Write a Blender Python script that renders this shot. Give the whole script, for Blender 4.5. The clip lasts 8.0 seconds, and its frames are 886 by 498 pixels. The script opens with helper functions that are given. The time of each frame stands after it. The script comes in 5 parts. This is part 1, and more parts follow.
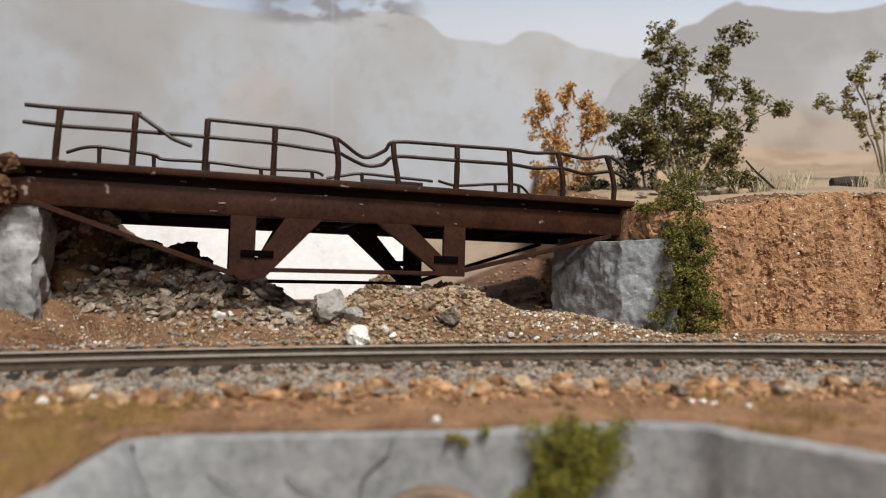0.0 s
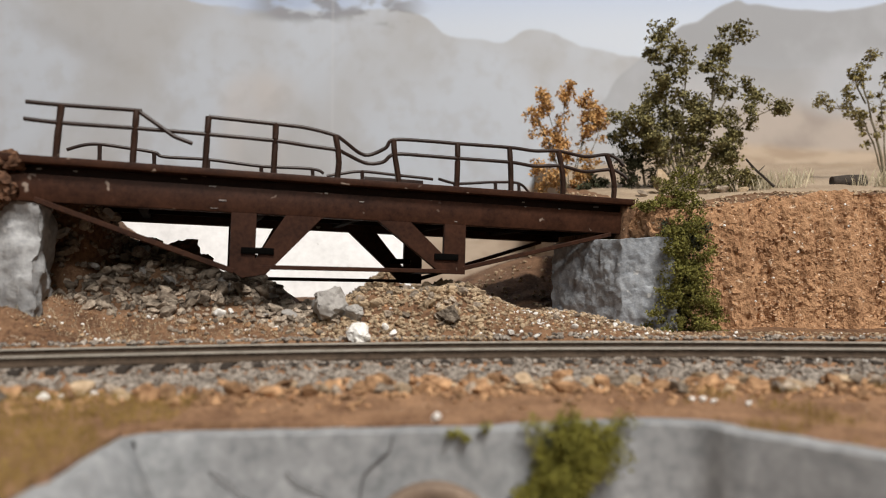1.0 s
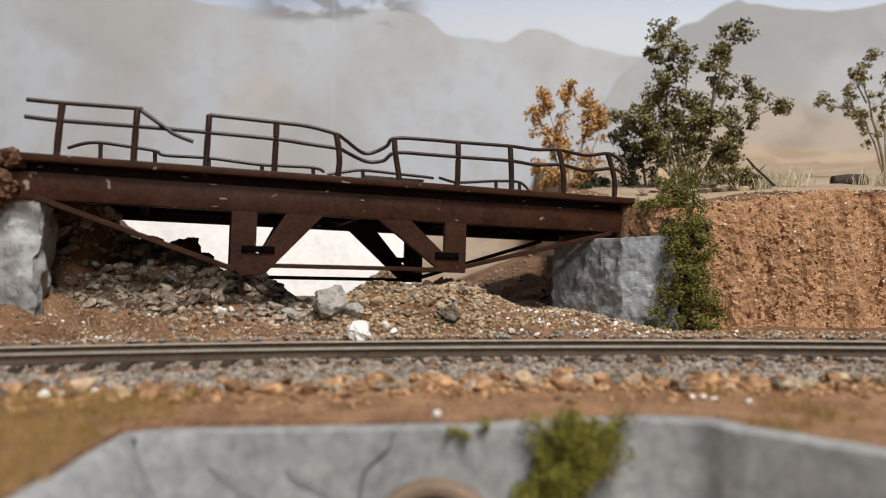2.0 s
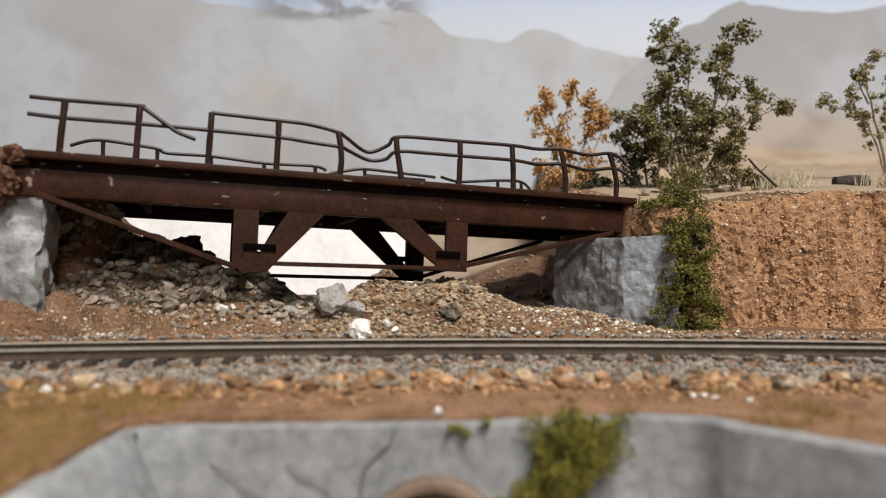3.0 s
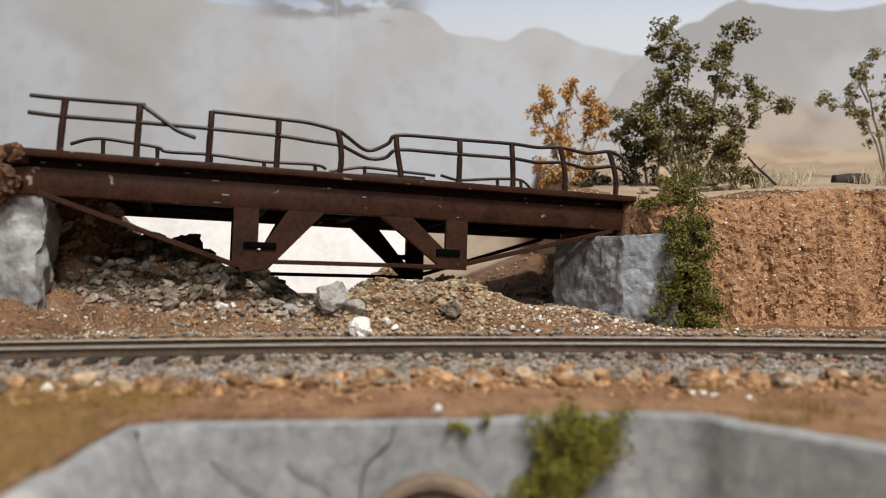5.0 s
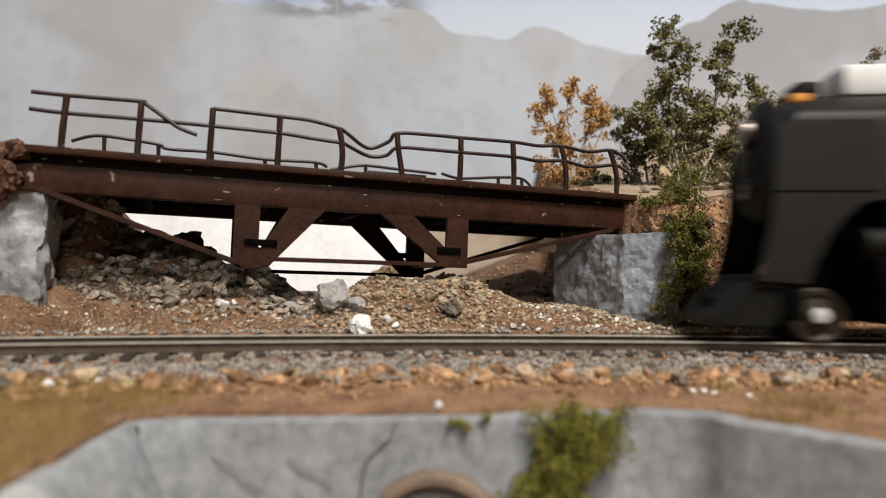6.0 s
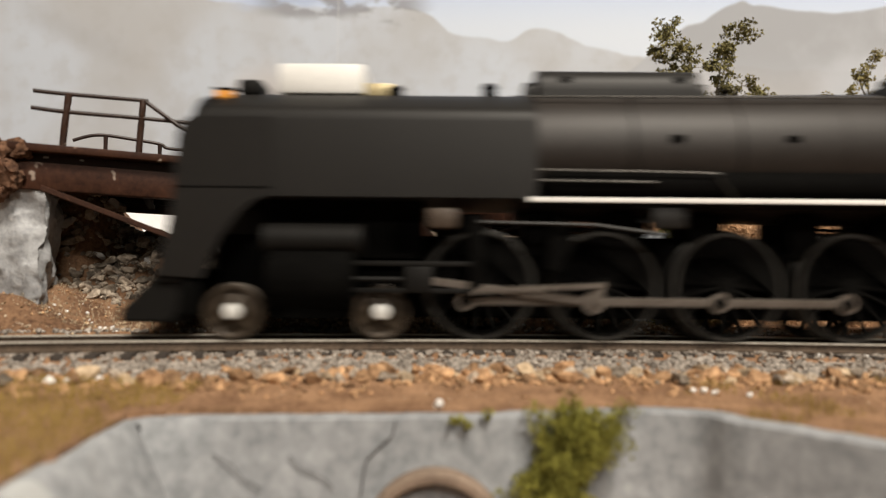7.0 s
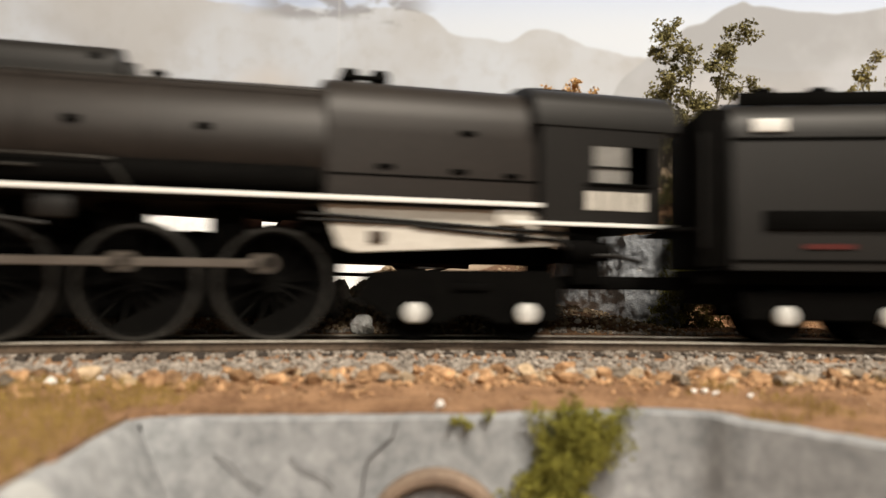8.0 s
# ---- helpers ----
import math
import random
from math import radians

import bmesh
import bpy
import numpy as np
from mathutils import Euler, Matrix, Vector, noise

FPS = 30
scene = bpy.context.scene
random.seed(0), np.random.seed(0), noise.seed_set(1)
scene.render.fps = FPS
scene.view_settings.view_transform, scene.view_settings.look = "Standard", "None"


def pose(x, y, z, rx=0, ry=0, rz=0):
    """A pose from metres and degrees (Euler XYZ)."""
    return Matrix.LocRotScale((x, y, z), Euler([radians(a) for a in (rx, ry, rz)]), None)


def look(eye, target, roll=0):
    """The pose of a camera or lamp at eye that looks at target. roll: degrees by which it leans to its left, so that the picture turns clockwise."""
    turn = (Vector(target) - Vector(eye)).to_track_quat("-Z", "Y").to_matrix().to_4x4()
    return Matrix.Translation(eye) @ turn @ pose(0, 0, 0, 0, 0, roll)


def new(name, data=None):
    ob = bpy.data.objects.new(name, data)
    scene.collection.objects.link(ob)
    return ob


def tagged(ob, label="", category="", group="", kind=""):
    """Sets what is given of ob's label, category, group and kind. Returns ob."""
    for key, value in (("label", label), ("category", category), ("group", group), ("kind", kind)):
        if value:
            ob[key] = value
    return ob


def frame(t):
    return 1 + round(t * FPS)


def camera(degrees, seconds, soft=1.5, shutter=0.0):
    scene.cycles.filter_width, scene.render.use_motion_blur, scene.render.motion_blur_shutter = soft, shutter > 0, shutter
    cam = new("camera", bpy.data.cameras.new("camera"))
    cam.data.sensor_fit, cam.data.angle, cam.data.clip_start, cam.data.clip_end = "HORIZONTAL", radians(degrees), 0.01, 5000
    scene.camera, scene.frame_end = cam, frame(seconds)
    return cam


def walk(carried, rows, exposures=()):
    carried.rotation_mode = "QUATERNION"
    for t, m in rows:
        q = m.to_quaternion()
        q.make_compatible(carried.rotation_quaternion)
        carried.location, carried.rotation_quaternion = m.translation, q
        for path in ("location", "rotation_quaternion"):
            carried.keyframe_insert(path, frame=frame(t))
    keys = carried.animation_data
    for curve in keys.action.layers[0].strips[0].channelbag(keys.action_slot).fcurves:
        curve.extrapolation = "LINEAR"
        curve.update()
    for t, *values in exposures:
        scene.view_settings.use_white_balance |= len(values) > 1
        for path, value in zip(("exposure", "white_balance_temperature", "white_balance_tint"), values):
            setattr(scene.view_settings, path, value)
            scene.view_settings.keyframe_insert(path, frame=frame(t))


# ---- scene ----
MM = 0.001
cam = camera(62.0, 8.0, soft=1.0, shutter=0.8)


def eye(t, x, y, z, yaw, pitch, roll):
    """A camera row from millimetres and degrees: yaw to the left of +y, pitch upwards."""
    m = Matrix.Translation((x * MM, y * MM, z * MM)) @ pose(0, 0, 0, 0, 0, yaw) @ pose(0, 0, 0, 90 + pitch) @ pose(0, 0, 0, 0, 0, roll)
    return t, m


PATH = [
    eye(0.0, 0.690, 0.274, 14.315, 0.125, 2.646, -0.108),
    eye(0.5, 0.689, 0.322, 13.975, 0.156, 2.540, 0.004),
    eye(1.0, 0.541, 0.161, 14.050, 0.104, 2.540, -0.032),
    eye(1.5, 0.593, 0.171, 13.959, 0.118, 2.523, -0.054),
    eye(3.0, 0.558, -0.023, 13.177, 0.265, 2.581, 0.285),
    eye(3.5, 0.442, 0.054, 13.165, 0.188, 2.595, 0.223),
    eye(4.0, 0.355, -0.918, 13.057, 0.184, 2.345, 0.316),
    eye(4.5, 0.543, -0.339, 13.243, 0.229, 2.467, 0.199),
    eye(6.0, 0.420, -0.357, 12.721, 0.268, 2.413, 0.436),
    eye(6.5, 0.465, -0.371, 12.582, 0.292, 2.561, 0.418),
    eye(7.0, 0.267, -0.498, 12.180, 0.282, 2.560, 0.580),
    eye(7.5, 0.122, -0.765, 11.992, 0.296, 2.655, 0.701),
    eye(8.0, 0.254, -0.669, 12.217, 0.346, 2.608, 0.593),
]
EXPOSURES = [(0.0, 0.0, 6500, 10), (5.6, 0.0, 6500, 10), (6.5, 0.08, 6550, 10), (7.0, 0.22, 7000, 10), (7.5, 0.35, 7200, 10), (8.0, 0.38, 7200, 10)]
cam.data.dof.use_dof, cam.data.dof.focus_distance, cam.data.dof.aperture_fstop = True, 0.225, 16.0
walk(cam, PATH, EXPOSURES)

# ---- light: a ceiling lamp, an added unseen fill lamp, and the room's bright walls ----
world = bpy.data.worlds.new("room_air")
scene.world = world
world.use_nodes = True
world.node_tree.nodes["Background"].inputs[0].default_value = (0.9, 0.95, 1.0, 1)
world.node_tree.nodes["Background"].inputs[1].default_value = 0.025


def unseen_lamp(x, y, z, w, h, power, color, target):
    data = bpy.data.lights.new("unseen_lamp", "AREA")
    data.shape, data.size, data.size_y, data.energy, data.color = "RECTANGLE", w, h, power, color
    ob = new("unseen_lamp", data)
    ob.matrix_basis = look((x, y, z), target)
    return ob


unseen_lamp(0.42, -0.62, 1.30, 0.26, 0.26, 27.5, (1.0, 0.945, 0.872), (0.05, 0.2, 0))
# added fill lamp without a known source, brightens the ground under the bridge
unseen_lamp(0.45, -1.95, 1.38, 0.6, 0.3, 32.0, (1.0, 0.965, 0.91), (0.0, 0.2, 0.0))


# ---- materials ----
def surface(name, dark, light, rough=0.8, scale=300.0, fine=1500.0, bump=0.5, depth=0.3, metal=0.0, spots=None, spot_scale=700.0, spot_at=0.66, per_piece=0.0, spec=0.3, stretch=1.0):
    """A matt surface: two colours in two sizes of grain, spots of a third, and relief of about depth millimetres."""
    m = bpy.data.materials.new(name)
    m.use_nodes = True
    n, l = m.node_tree.nodes, m.node_tree.links
    b = n["Principled BSDF"]
    b.inputs["Roughness"].default_value, b.inputs["Metallic"].default_value = rough, metal
    b.inputs["Specular IOR Level"].default_value = spec
    at = n.new("ShaderNodeTexCoord")

    def grain(s, detail, tall=1.0):
        t = n.new("ShaderNodeTexNoise")
        mp = n.new("ShaderNodeMapping")
        mp.inputs["Scale"].default_value = (1, 1, tall)
        l.new(at.outputs["Object"], mp.inputs[0])
        t.inputs["Scale"].default_value, t.inputs["Detail"].default_value, t.inputs["Roughness"].default_value = s, detail, 0.6
        l.new(mp.outputs[0], t.inputs["Vector"])
        return t.outputs["Fac"]

    big, small = grain(scale, 4, stretch), grain(fine, 3)
    both = n.new("ShaderNodeMath")
    both.operation = "MULTIPLY_ADD"
    l.new(small, both.inputs[0])
    both.inputs[1].default_value = 0.5
    half = n.new("ShaderNodeMath")
    half.operation = "MULTIPLY"
    half.inputs[1].default_value = 0.5
    l.new(big, half.inputs[0])
    l.new(half.outputs[0], both.inputs[2])
    ramp = n.new("ShaderNodeValToRGB")
    ramp.color_ramp.elements[0].position, ramp.color_ramp.elements[1].position = 0.36, 0.64
    ramp.color_ramp.elements[0].color, ramp.color_ramp.elements[1].color = (*dark, 1), (*light, 1)
    l.new(both.outputs[0], ramp.inputs[0])
    color = ramp.outputs[0]
    if spots:
        g = n.new("ShaderNodeValToRGB")
        g.color_ramp.elements[0].position, g.color_ramp.elements[1].position = spot_at, spot_at + 0.05
        l.new(grain(spot_scale, 2), g.inputs[0])
        mix = n.new("ShaderNodeMix")
        mix.data_type = "RGBA"
        l.new(g.outputs[0], mix.inputs["Factor"])
        l.new(color, mix.inputs["A"])
        mix.inputs["B"].default_value = (*spots, 1)
        color = mix.outputs["Result"]
    if per_piece:
        info, geo = n.new("ShaderNodeObjectInfo"), n.new("ShaderNodeNewGeometry")
        add = n.new("ShaderNodeMath")
        add.operation = "ADD"
        l.new(info.outputs["Random"], add.inputs[0])
        l.new(geo.outputs["Random Per Island"], add.inputs[1])
        wrap = n.new("ShaderNodeMath")
        wrap.operation = "FRACT"
        l.new(add.outputs[0], wrap.inputs[0])
        to = n.new("ShaderNodeMapRange")
        to.inputs["To Min"].default_value, to.inputs["To Max"].default_value = 1 - per_piece, 1 + per_piece
        l.new(wrap.outputs[0], to.inputs["Value"])
        hsv = n.new("ShaderNodeHueSaturation")
        l.new(to.outputs[0], hsv.inputs["Value"])
        l.new(color, hsv.inputs["Color"])
        color = hsv.outputs[0]
    l.new(color, b.inputs["Base Color"])
    if bump:
        bp = n.new("ShaderNodeBump")
        bp.inputs["Strength"].default_value, bp.inputs["Distance"].default_value = bump, depth * MM
        l.new(both.outputs[0], bp.inputs["Height"])
        l.new(bp.outputs[0], b.inputs["Normal"])
    return m


def glow(name, color, strength):
    m = bpy.data.materials.new(name)
    m.use_nodes = True
    b = m.node_tree.nodes["Principled BSDF"]
    b.inputs["Base Color"].default_value = b.inputs["Emission Color"].default_value = (*color, 1)
    b.inputs["Emission Strength"].default_value = strength
    return m


RUST = surface("weathered_brown_paint", (0.02, 0.0075, 0.0042), (0.056, 0.0225, 0.0125), 0.55, 120, 900, 0.25, 0.15, spec=0.16, spots=(0.30, 0.24, 0.2), spot_scale=230, spot_at=0.70)
RUST_DARK = surface("dark_brown_paint", (0.016, 0.009, 0.007), (0.034, 0.018, 0.014), 0.45, 150, 1000, 0.25, 0.12)
POST_PAINT = surface("worn_brown_post_paint", (0.018, 0.009, 0.006), (0.046, 0.022, 0.014), 0.5, 150, 1000, 0.25, 0.12, spots=(0.2, 0.16, 0.13), spot_scale=400, spot_at=0.72, spec=0.2)
# near black, because the shade below the deck is put into this colour
UNDERSIDE_SHADE = surface("underside_shade_paint", (0.006, 0.004, 0.0035), (0.014, 0.009, 0.007), 0.8, 150, 1000, 0.2, 0.1, spec=0.05)
CONCRETE = surface("painted_grey_concrete", (0.2, 0.218, 0.245), (0.375, 0.398, 0.43), 0.85, 160, 700, 0.8, 0.9, spots=(0.5, 0.51, 0.52), spot_scale=300, spot_at=0.68)
CONCRETE_PALE = surface("pale_grey_plaster", (0.25, 0.255, 0.265), (0.43, 0.435, 0.445), 0.85, 160, 700, 0.7, 0.8, spots=(0.58, 0.58, 0.58), spot_scale=300, spot_at=0.68)
CONCRETE_SMOOTH = surface("smooth_grey_plaster", (0.18, 0.19, 0.2), (0.36, 0.37, 0.385), 0.8, 26, 420, 0.25, 0.3, spots=(0.42, 0.43, 0.43), spot_scale=70, spot_at=0.64)
CRACK = surface("dark_crack", (0.1, 0.1, 0.105), (0.16, 0.16, 0.165), 0.9)
DIRT = surface("brown_dirt", (0.127, 0.064, 0.034), (0.345, 0.202, 0.115), 0.95, 130, 1100, 0.8, 0.6, spots=(0.6, 0.52, 0.42), spot_scale=900, spot_at=0.71)
CLAY = surface("orange_clay_cliff", (0.24, 0.123, 0.062), (0.54, 0.32, 0.178), 0.95, 240, 1000, 1.0, 1.9, spots=(0.66, 0.5, 0.36), spot_scale=620, spot_at=0.65, stretch=0.25)
BROWN_CLAY = surface("dark_brown_clay", (0.06, 0.03, 0.018), (0.19, 0.1, 0.06), 0.95, 200, 800, 1.0, 1.0)
GORGE_SOIL = surface("dark_brown_soil", (0.07, 0.034, 0.019), (0.27, 0.155, 0.088), 0.95, 110, 1000, 0.9, 0.7, spots=(0.5, 0.41, 0.31), spot_scale=850, spot_at=0.68)
SAND = surface("pale_sandy_soil", (0.27, 0.2, 0.14), (0.45, 0.355, 0.255), 0.95, 60, 900, 0.5, 0.4)
BALLAST = surface("grey_ballast", (0.172, 0.147, 0.125), (0.40, 0.356, 0.312), 0.95, 200, 1600, 0.9, 0.6, per_piece=0.35)
RUBBLE = surface("grey_brown_rubble", (0.14, 0.105, 0.078), (0.46, 0.39, 0.315), 0.95, 250, 1400, 1.0, 0.6, per_piece=0.55)
TAN_STONE = surface("tan_stone", (0.28, 0.2, 0.125), (0.5, 0.39, 0.27), 0.9, 300, 1500, 0.7, 0.4, per_piece=0.35)
ORANGE_STONE = surface("orange_brown_stone", (0.17, 0.088, 0.045), (0.52, 0.32, 0.175), 0.9, 220, 1200, 0.9, 0.5, per_piece=0.5)
WHITE_STONE = surface("white_stone", (0.74, 0.72, 0.69), (0.92, 0.91, 0.89), 0.85, 300, 1500, 0.6, 0.3)
GREY_STONE = surface("grey_plaster_stone", (0.29, 0.275, 0.262), (0.46, 0.44, 0.42), 0.9, 250, 1400, 0.7, 0.4)
PLASTER = surface("white_plaster", (0.72, 0.72, 0.73), (0.86, 0.86, 0.87), 0.9, 60, 300, 0.5, 0.8, spots=(0.5, 0.49, 0.49), spot_scale=330, spot_at=0.70)
STEEL = surface("worn_rail_steel", (0.36, 0.33, 0.28), (0.6, 0.56, 0.5), 0.42, 200, 900, 0.1, 0.05, metal=0.45)
RAIL_SIDE = surface("rusty_rail_side", (0.05, 0.035, 0.025), (0.11, 0.078, 0.055), 0.6, 300, 1200, 0.3, 0.1)
TIE = surface("dark_wooden_tie", (0.025, 0.02, 0.017), (0.06, 0.048, 0.04), 0.85, 250, 1200, 0.5, 0.2)
BLACK = surface("matt_black_paint", (0.0038, 0.0034, 0.003), (0.0066, 0.006, 0.0053), 0.6, 60, 600, 0.08, 0.05, spec=0.16)
GREY_BLACK = surface("graphite_grey_paint", (0.0058, 0.005, 0.0044), (0.0088, 0.0077, 0.0068), 0.52, 60, 600, 0.08, 0.05, spec=0.29)
BOILER = surface("brownish_boiler_black", (0.0115, 0.0084, 0.0067), (0.0185, 0.0138, 0.0112), 0.5, 60, 600, 0.06, 0.05, spec=0.3)
FRAME_BLACK = surface("deep_black_metal", (0.0018, 0.0017, 0.0016), (0.0036, 0.0034, 0.0031), 0.8, 200, 900, 0.15, 0.08, spec=0.03)
WHEEL_BLACK = surface("wheel_black", (0.0018, 0.0017, 0.0016), (0.0036, 0.0034, 0.003), 0.7, 200, 900, 0.15, 0.08, spec=0.05)
TYRE = surface("dull_tyre_metal", (0.032, 0.03, 0.028), (0.06, 0.057, 0.052), 0.42, 200, 900, 0.1, 0.05, metal=0.6)
BRASSY = surface("brownish_wheel_metal", (0.024, 0.017, 0.0115), (0.046, 0.033, 0.022), 0.45, 200, 900, 0.1, 0.05, metal=0.3)
ROD = surface("rod_metal", (0.15, 0.128, 0.112), (0.24, 0.21, 0.185), 0.38, 100, 900, 0.1, 0.05, metal=0.75)
SILVER = surface("bright_silver", (0.70, 0.70, 0.68), (0.85, 0.85, 0.83), 0.35, 100, 900, 0.05, 0.03, metal=0.3)
WHITE_LINE = surface("white_stripe_paint", (0.74, 0.74, 0.72), (0.84, 0.84, 0.82), 0.5, 100, 900, 0.05, 0.03)
CREAM = surface("cream_ash_pan", (0.52, 0.49, 0.44), (0.66, 0.63, 0.58), 0.55, 100, 700, 0.1, 0.06)
BRONZE = surface("tan_brown_box", (0.04, 0.028, 0.02), (0.07, 0.051, 0.038), 0.55, 200, 900, 0.1, 0.06)
AMBER = glow("amber_lit_glass", (0.6, 0.25, 0.04), 0.25)
RED = surface("red_marking", (0.06, 0.009, 0.007), (0.1, 0.014, 0.011), 0.5)
LEAF = surface("olive_leaf", (0.12, 0.108, 0.042), (0.26, 0.23, 0.1), 0.85, 200, 900, 0, per_piece=0.5)
LEAF_PALE = surface("yellow_olive_leaf", (0.17, 0.145, 0.055), (0.33, 0.28, 0.12), 0.85, 200, 900, 0, per_piece=0.45)
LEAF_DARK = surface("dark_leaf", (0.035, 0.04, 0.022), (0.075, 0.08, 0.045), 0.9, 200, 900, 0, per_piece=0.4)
LEAF_ORANGE = surface("autumn_leaf", (0.42, 0.235, 0.085), (0.68, 0.42, 0.18), 0.85, 200, 900, 0, per_piece=0.35)
MOSS = surface("green_moss", (0.085, 0.085, 0.018), (0.25, 0.235, 0.062), 0.95, 250, 1100, 0, per_piece=0.45)
MOSS_YELLOW = surface("yellow_green_moss", (0.13, 0.125, 0.02), (0.27, 0.25, 0.05), 0.95, 250, 1100, 0, per_piece=0.4)
BARK = surface("grey_olive_bark", (0.12, 0.105, 0.07), (0.24, 0.21, 0.15), 0.9, 400, 1500, 0.4, 0.2)
STRAW = surface("pale_dry_grass", (0.42, 0.36, 0.24), (0.62, 0.56, 0.42), 0.9, 300, 900, 0, per_piece=0.3)
WALL_PAINT = surface("beige_wall_paint", (0.36, 0.35, 0.33), (0.42, 0.41, 0.39), 0.8, 3, 60, 0.1, 0.3)
CARPET = surface("grey_carpet", (0.16, 0.15, 0.14), (0.24, 0.23, 0.22), 0.95, 12, 300, 0.4, 2.0)
WOOD = surface("plywood", (0.33, 0.23, 0.14), (0.45, 0.33, 0.21), 0.7, 8, 120, 0.1, 0.3)
PIPE = surface("brown_pipe", (0.14, 0.10, 0.075), (0.27, 0.2, 0.15), 0.7, 200, 900, 0.4, 0.2)


def painted_backdrop():
    """A hand-painted sky with hazy ridges: the ridge lines are curves over x, the haze is two sizes of cloud."""
    m = bpy.data.materials.new("painted_hazy_mountains")
    m.use_nodes = True
    n, l = m.node_tree.nodes, m.node_tree.links
    b = n["Principled BSDF"]
    b.inputs["Roughness"].default_value, b.inputs["Specular IOR Level"].default_value = 0.9, 0.1
    at, xyz = n.new("ShaderNodeTexCoord"), n.new("ShaderNodeSeparateXYZ")
    l.new(at.outputs["Object"], xyz.inputs[0])

    def math_node(op, a, bb, c=None):
        k = n.new("ShaderNodeMath")
        k.operation = op
        for i, v in enumerate((a, bb, c)):
            if v is None:
                continue
            if isinstance(v, (int, float)):
                k.inputs[i].default_value = v
            else:
                l.new(v, k.inputs[i])
        return k.outputs[0]

    def clouds(s, detail, stretch=1.0):
        mp = n.new("ShaderNodeMapping")
        mp.inputs["Scale"].default_value = (1, 1, stretch)
        l.new(at.outputs["Object"], mp.inputs[0])
        t = n.new("ShaderNodeTexNoise")
        t.inputs["Scale"].default_value, t.inputs["Detail"].default_value = s, detail
        l.new(mp.outputs[0], t.inputs["Vector"])
        return t.outputs["Fac"]

    def ridge(stops, soft):
        """1 below the line, 0 above; stops are (x, z) in millimetres."""
        ramp = n.new("ShaderNodeValToRGB")
        ramp.color_ramp.interpolation = "CARDINAL"
        for i, (x, z) in enumerate(stops):
            p = (x + 400) / 800
            e = ramp.color_ramp.elements[i] if i < 2 else ramp.color_ramp.elements.new(p)
            e.position, e.color = p, (z / 300,) * 3 + (1,)
        l.new(math_node("MULTIPLY_ADD", xyz.outputs[0], 1.25, 0.5), ramp.inputs[0])
        top = math_node("MULTIPLY", ramp.outputs[0], 0.3)
        gap = math_node("SUBTRACT", top, xyz.outputs[2])
        gap = math_node("MULTIPLY_ADD", math_node("SUBTRACT", clouds(25, 3), 0.5), 0.010, gap)
        mr = n.new("ShaderNodeMapRange")
        mr.interpolation_type = "SMOOTHSTEP"
        mr.inputs["From Min"].default_value, mr.inputs["From Max"].default_value = -soft * MM, soft * MM
        l.new(gap, mr.inputs["Value"])
        return mr.outputs[0]

    def blend(f, a, c):
        k = n.new("ShaderNodeMix")
        k.data_type = "RGBA"
        l.new(f, k.inputs["Factor"])
        for name, v in (("A", a), ("B", c)):
            if isinstance(v, tuple):
                k.inputs[name].default_value = (*v, 1)
            else:
                l.new(v, k.inputs[name])
        return k.outputs["Result"]

    def step(v, lo, hi):
        mr = n.new("ShaderNodeMapRange")
        mr.interpolation_type = "SMOOTHSTEP"
        mr.inputs["From Min"].default_value, mr.inputs["From Max"].default_value = lo, hi
        l.new(v, mr.inputs["Value"])
        return mr.outputs[0]

    sky = blend(step(xyz.outputs[2], 0.19, 0.26), (0.60, 0.665, 0.765), (0.42, 0.53, 0.76))
    haze = blend(step(clouds(9, 4, 0.7), 0.38, 0.62), (0.44, 0.45, 0.47), (0.51, 0.555, 0.625))
    haze = blend(step(clouds(6, 3, 0.6), 0.56, 0.68), haze, (0.54, 0.50, 0.475))
    far = ridge([(-400, 240), (-329, 236), (-200, 224), (-150, 216), (-90, 214), (-40, 215), (-12, 207), (0, 197), (30, 193), (44, 190), (58, 197), (72, 199), (86, 194), (100, 186), (125, 181), (146, 178), (250, 170), (400, 165)], 1.1)
    near = ridge([(-400, 50), (60, 90), (120, 150), (146, 180), (170, 197), (192, 208), (214, 222), (224, 218), (255, 215), (290, 213), (318, 217), (330, 221), (400, 226)], 1.1)
    hill = ridge([(-400, 30), (60, 60), (120, 95), (170, 120), (210, 138), (253, 142), (300, 138), (400, 145)], 9.0)
    plain = ridge([(-400, 20), (0, 60), (120, 100), (200, 112), (260, 111), (400, 108)], 4.0)
    haze = blend(math_node("MULTIPLY", step(clouds(70, 5), 0.45, 0.7), 0.35), haze, (0.40, 0.40, 0.41))
    color = blend(far, sky, haze)
    shade = blend(step(clouds(14, 4), 0.42, 0.62), (0.35, 0.365, 0.395), (0.43, 0.452, 0.495))
    near = math_node("MULTIPLY", near, step(xyz.outputs[2], 0.07, 0.19))
    color = blend(near, color, shade)
    color = blend(hill, color, blend(step(clouds(20, 4), 0.4, 0.6), (0.36, 0.32, 0.295), (0.46, 0.41, 0.375)))
    color = blend(plain, color, blend(step(clouds(30, 4, 4), 0.4, 0.6), (0.41, 0.325, 0.25), (0.52, 0.43, 0.34)))
    # a torn grey cloud with a blue gap near the top, and the joint between two boards
    def between(v, lo, hi, soft):
        return math_node("MULTIPLY", step(v, lo, lo + soft), step(math_node("MULTIPLY", v, -1), -hi, -hi + soft))
    x_at, z_at = xyz.outputs[0], xyz.outputs[2]
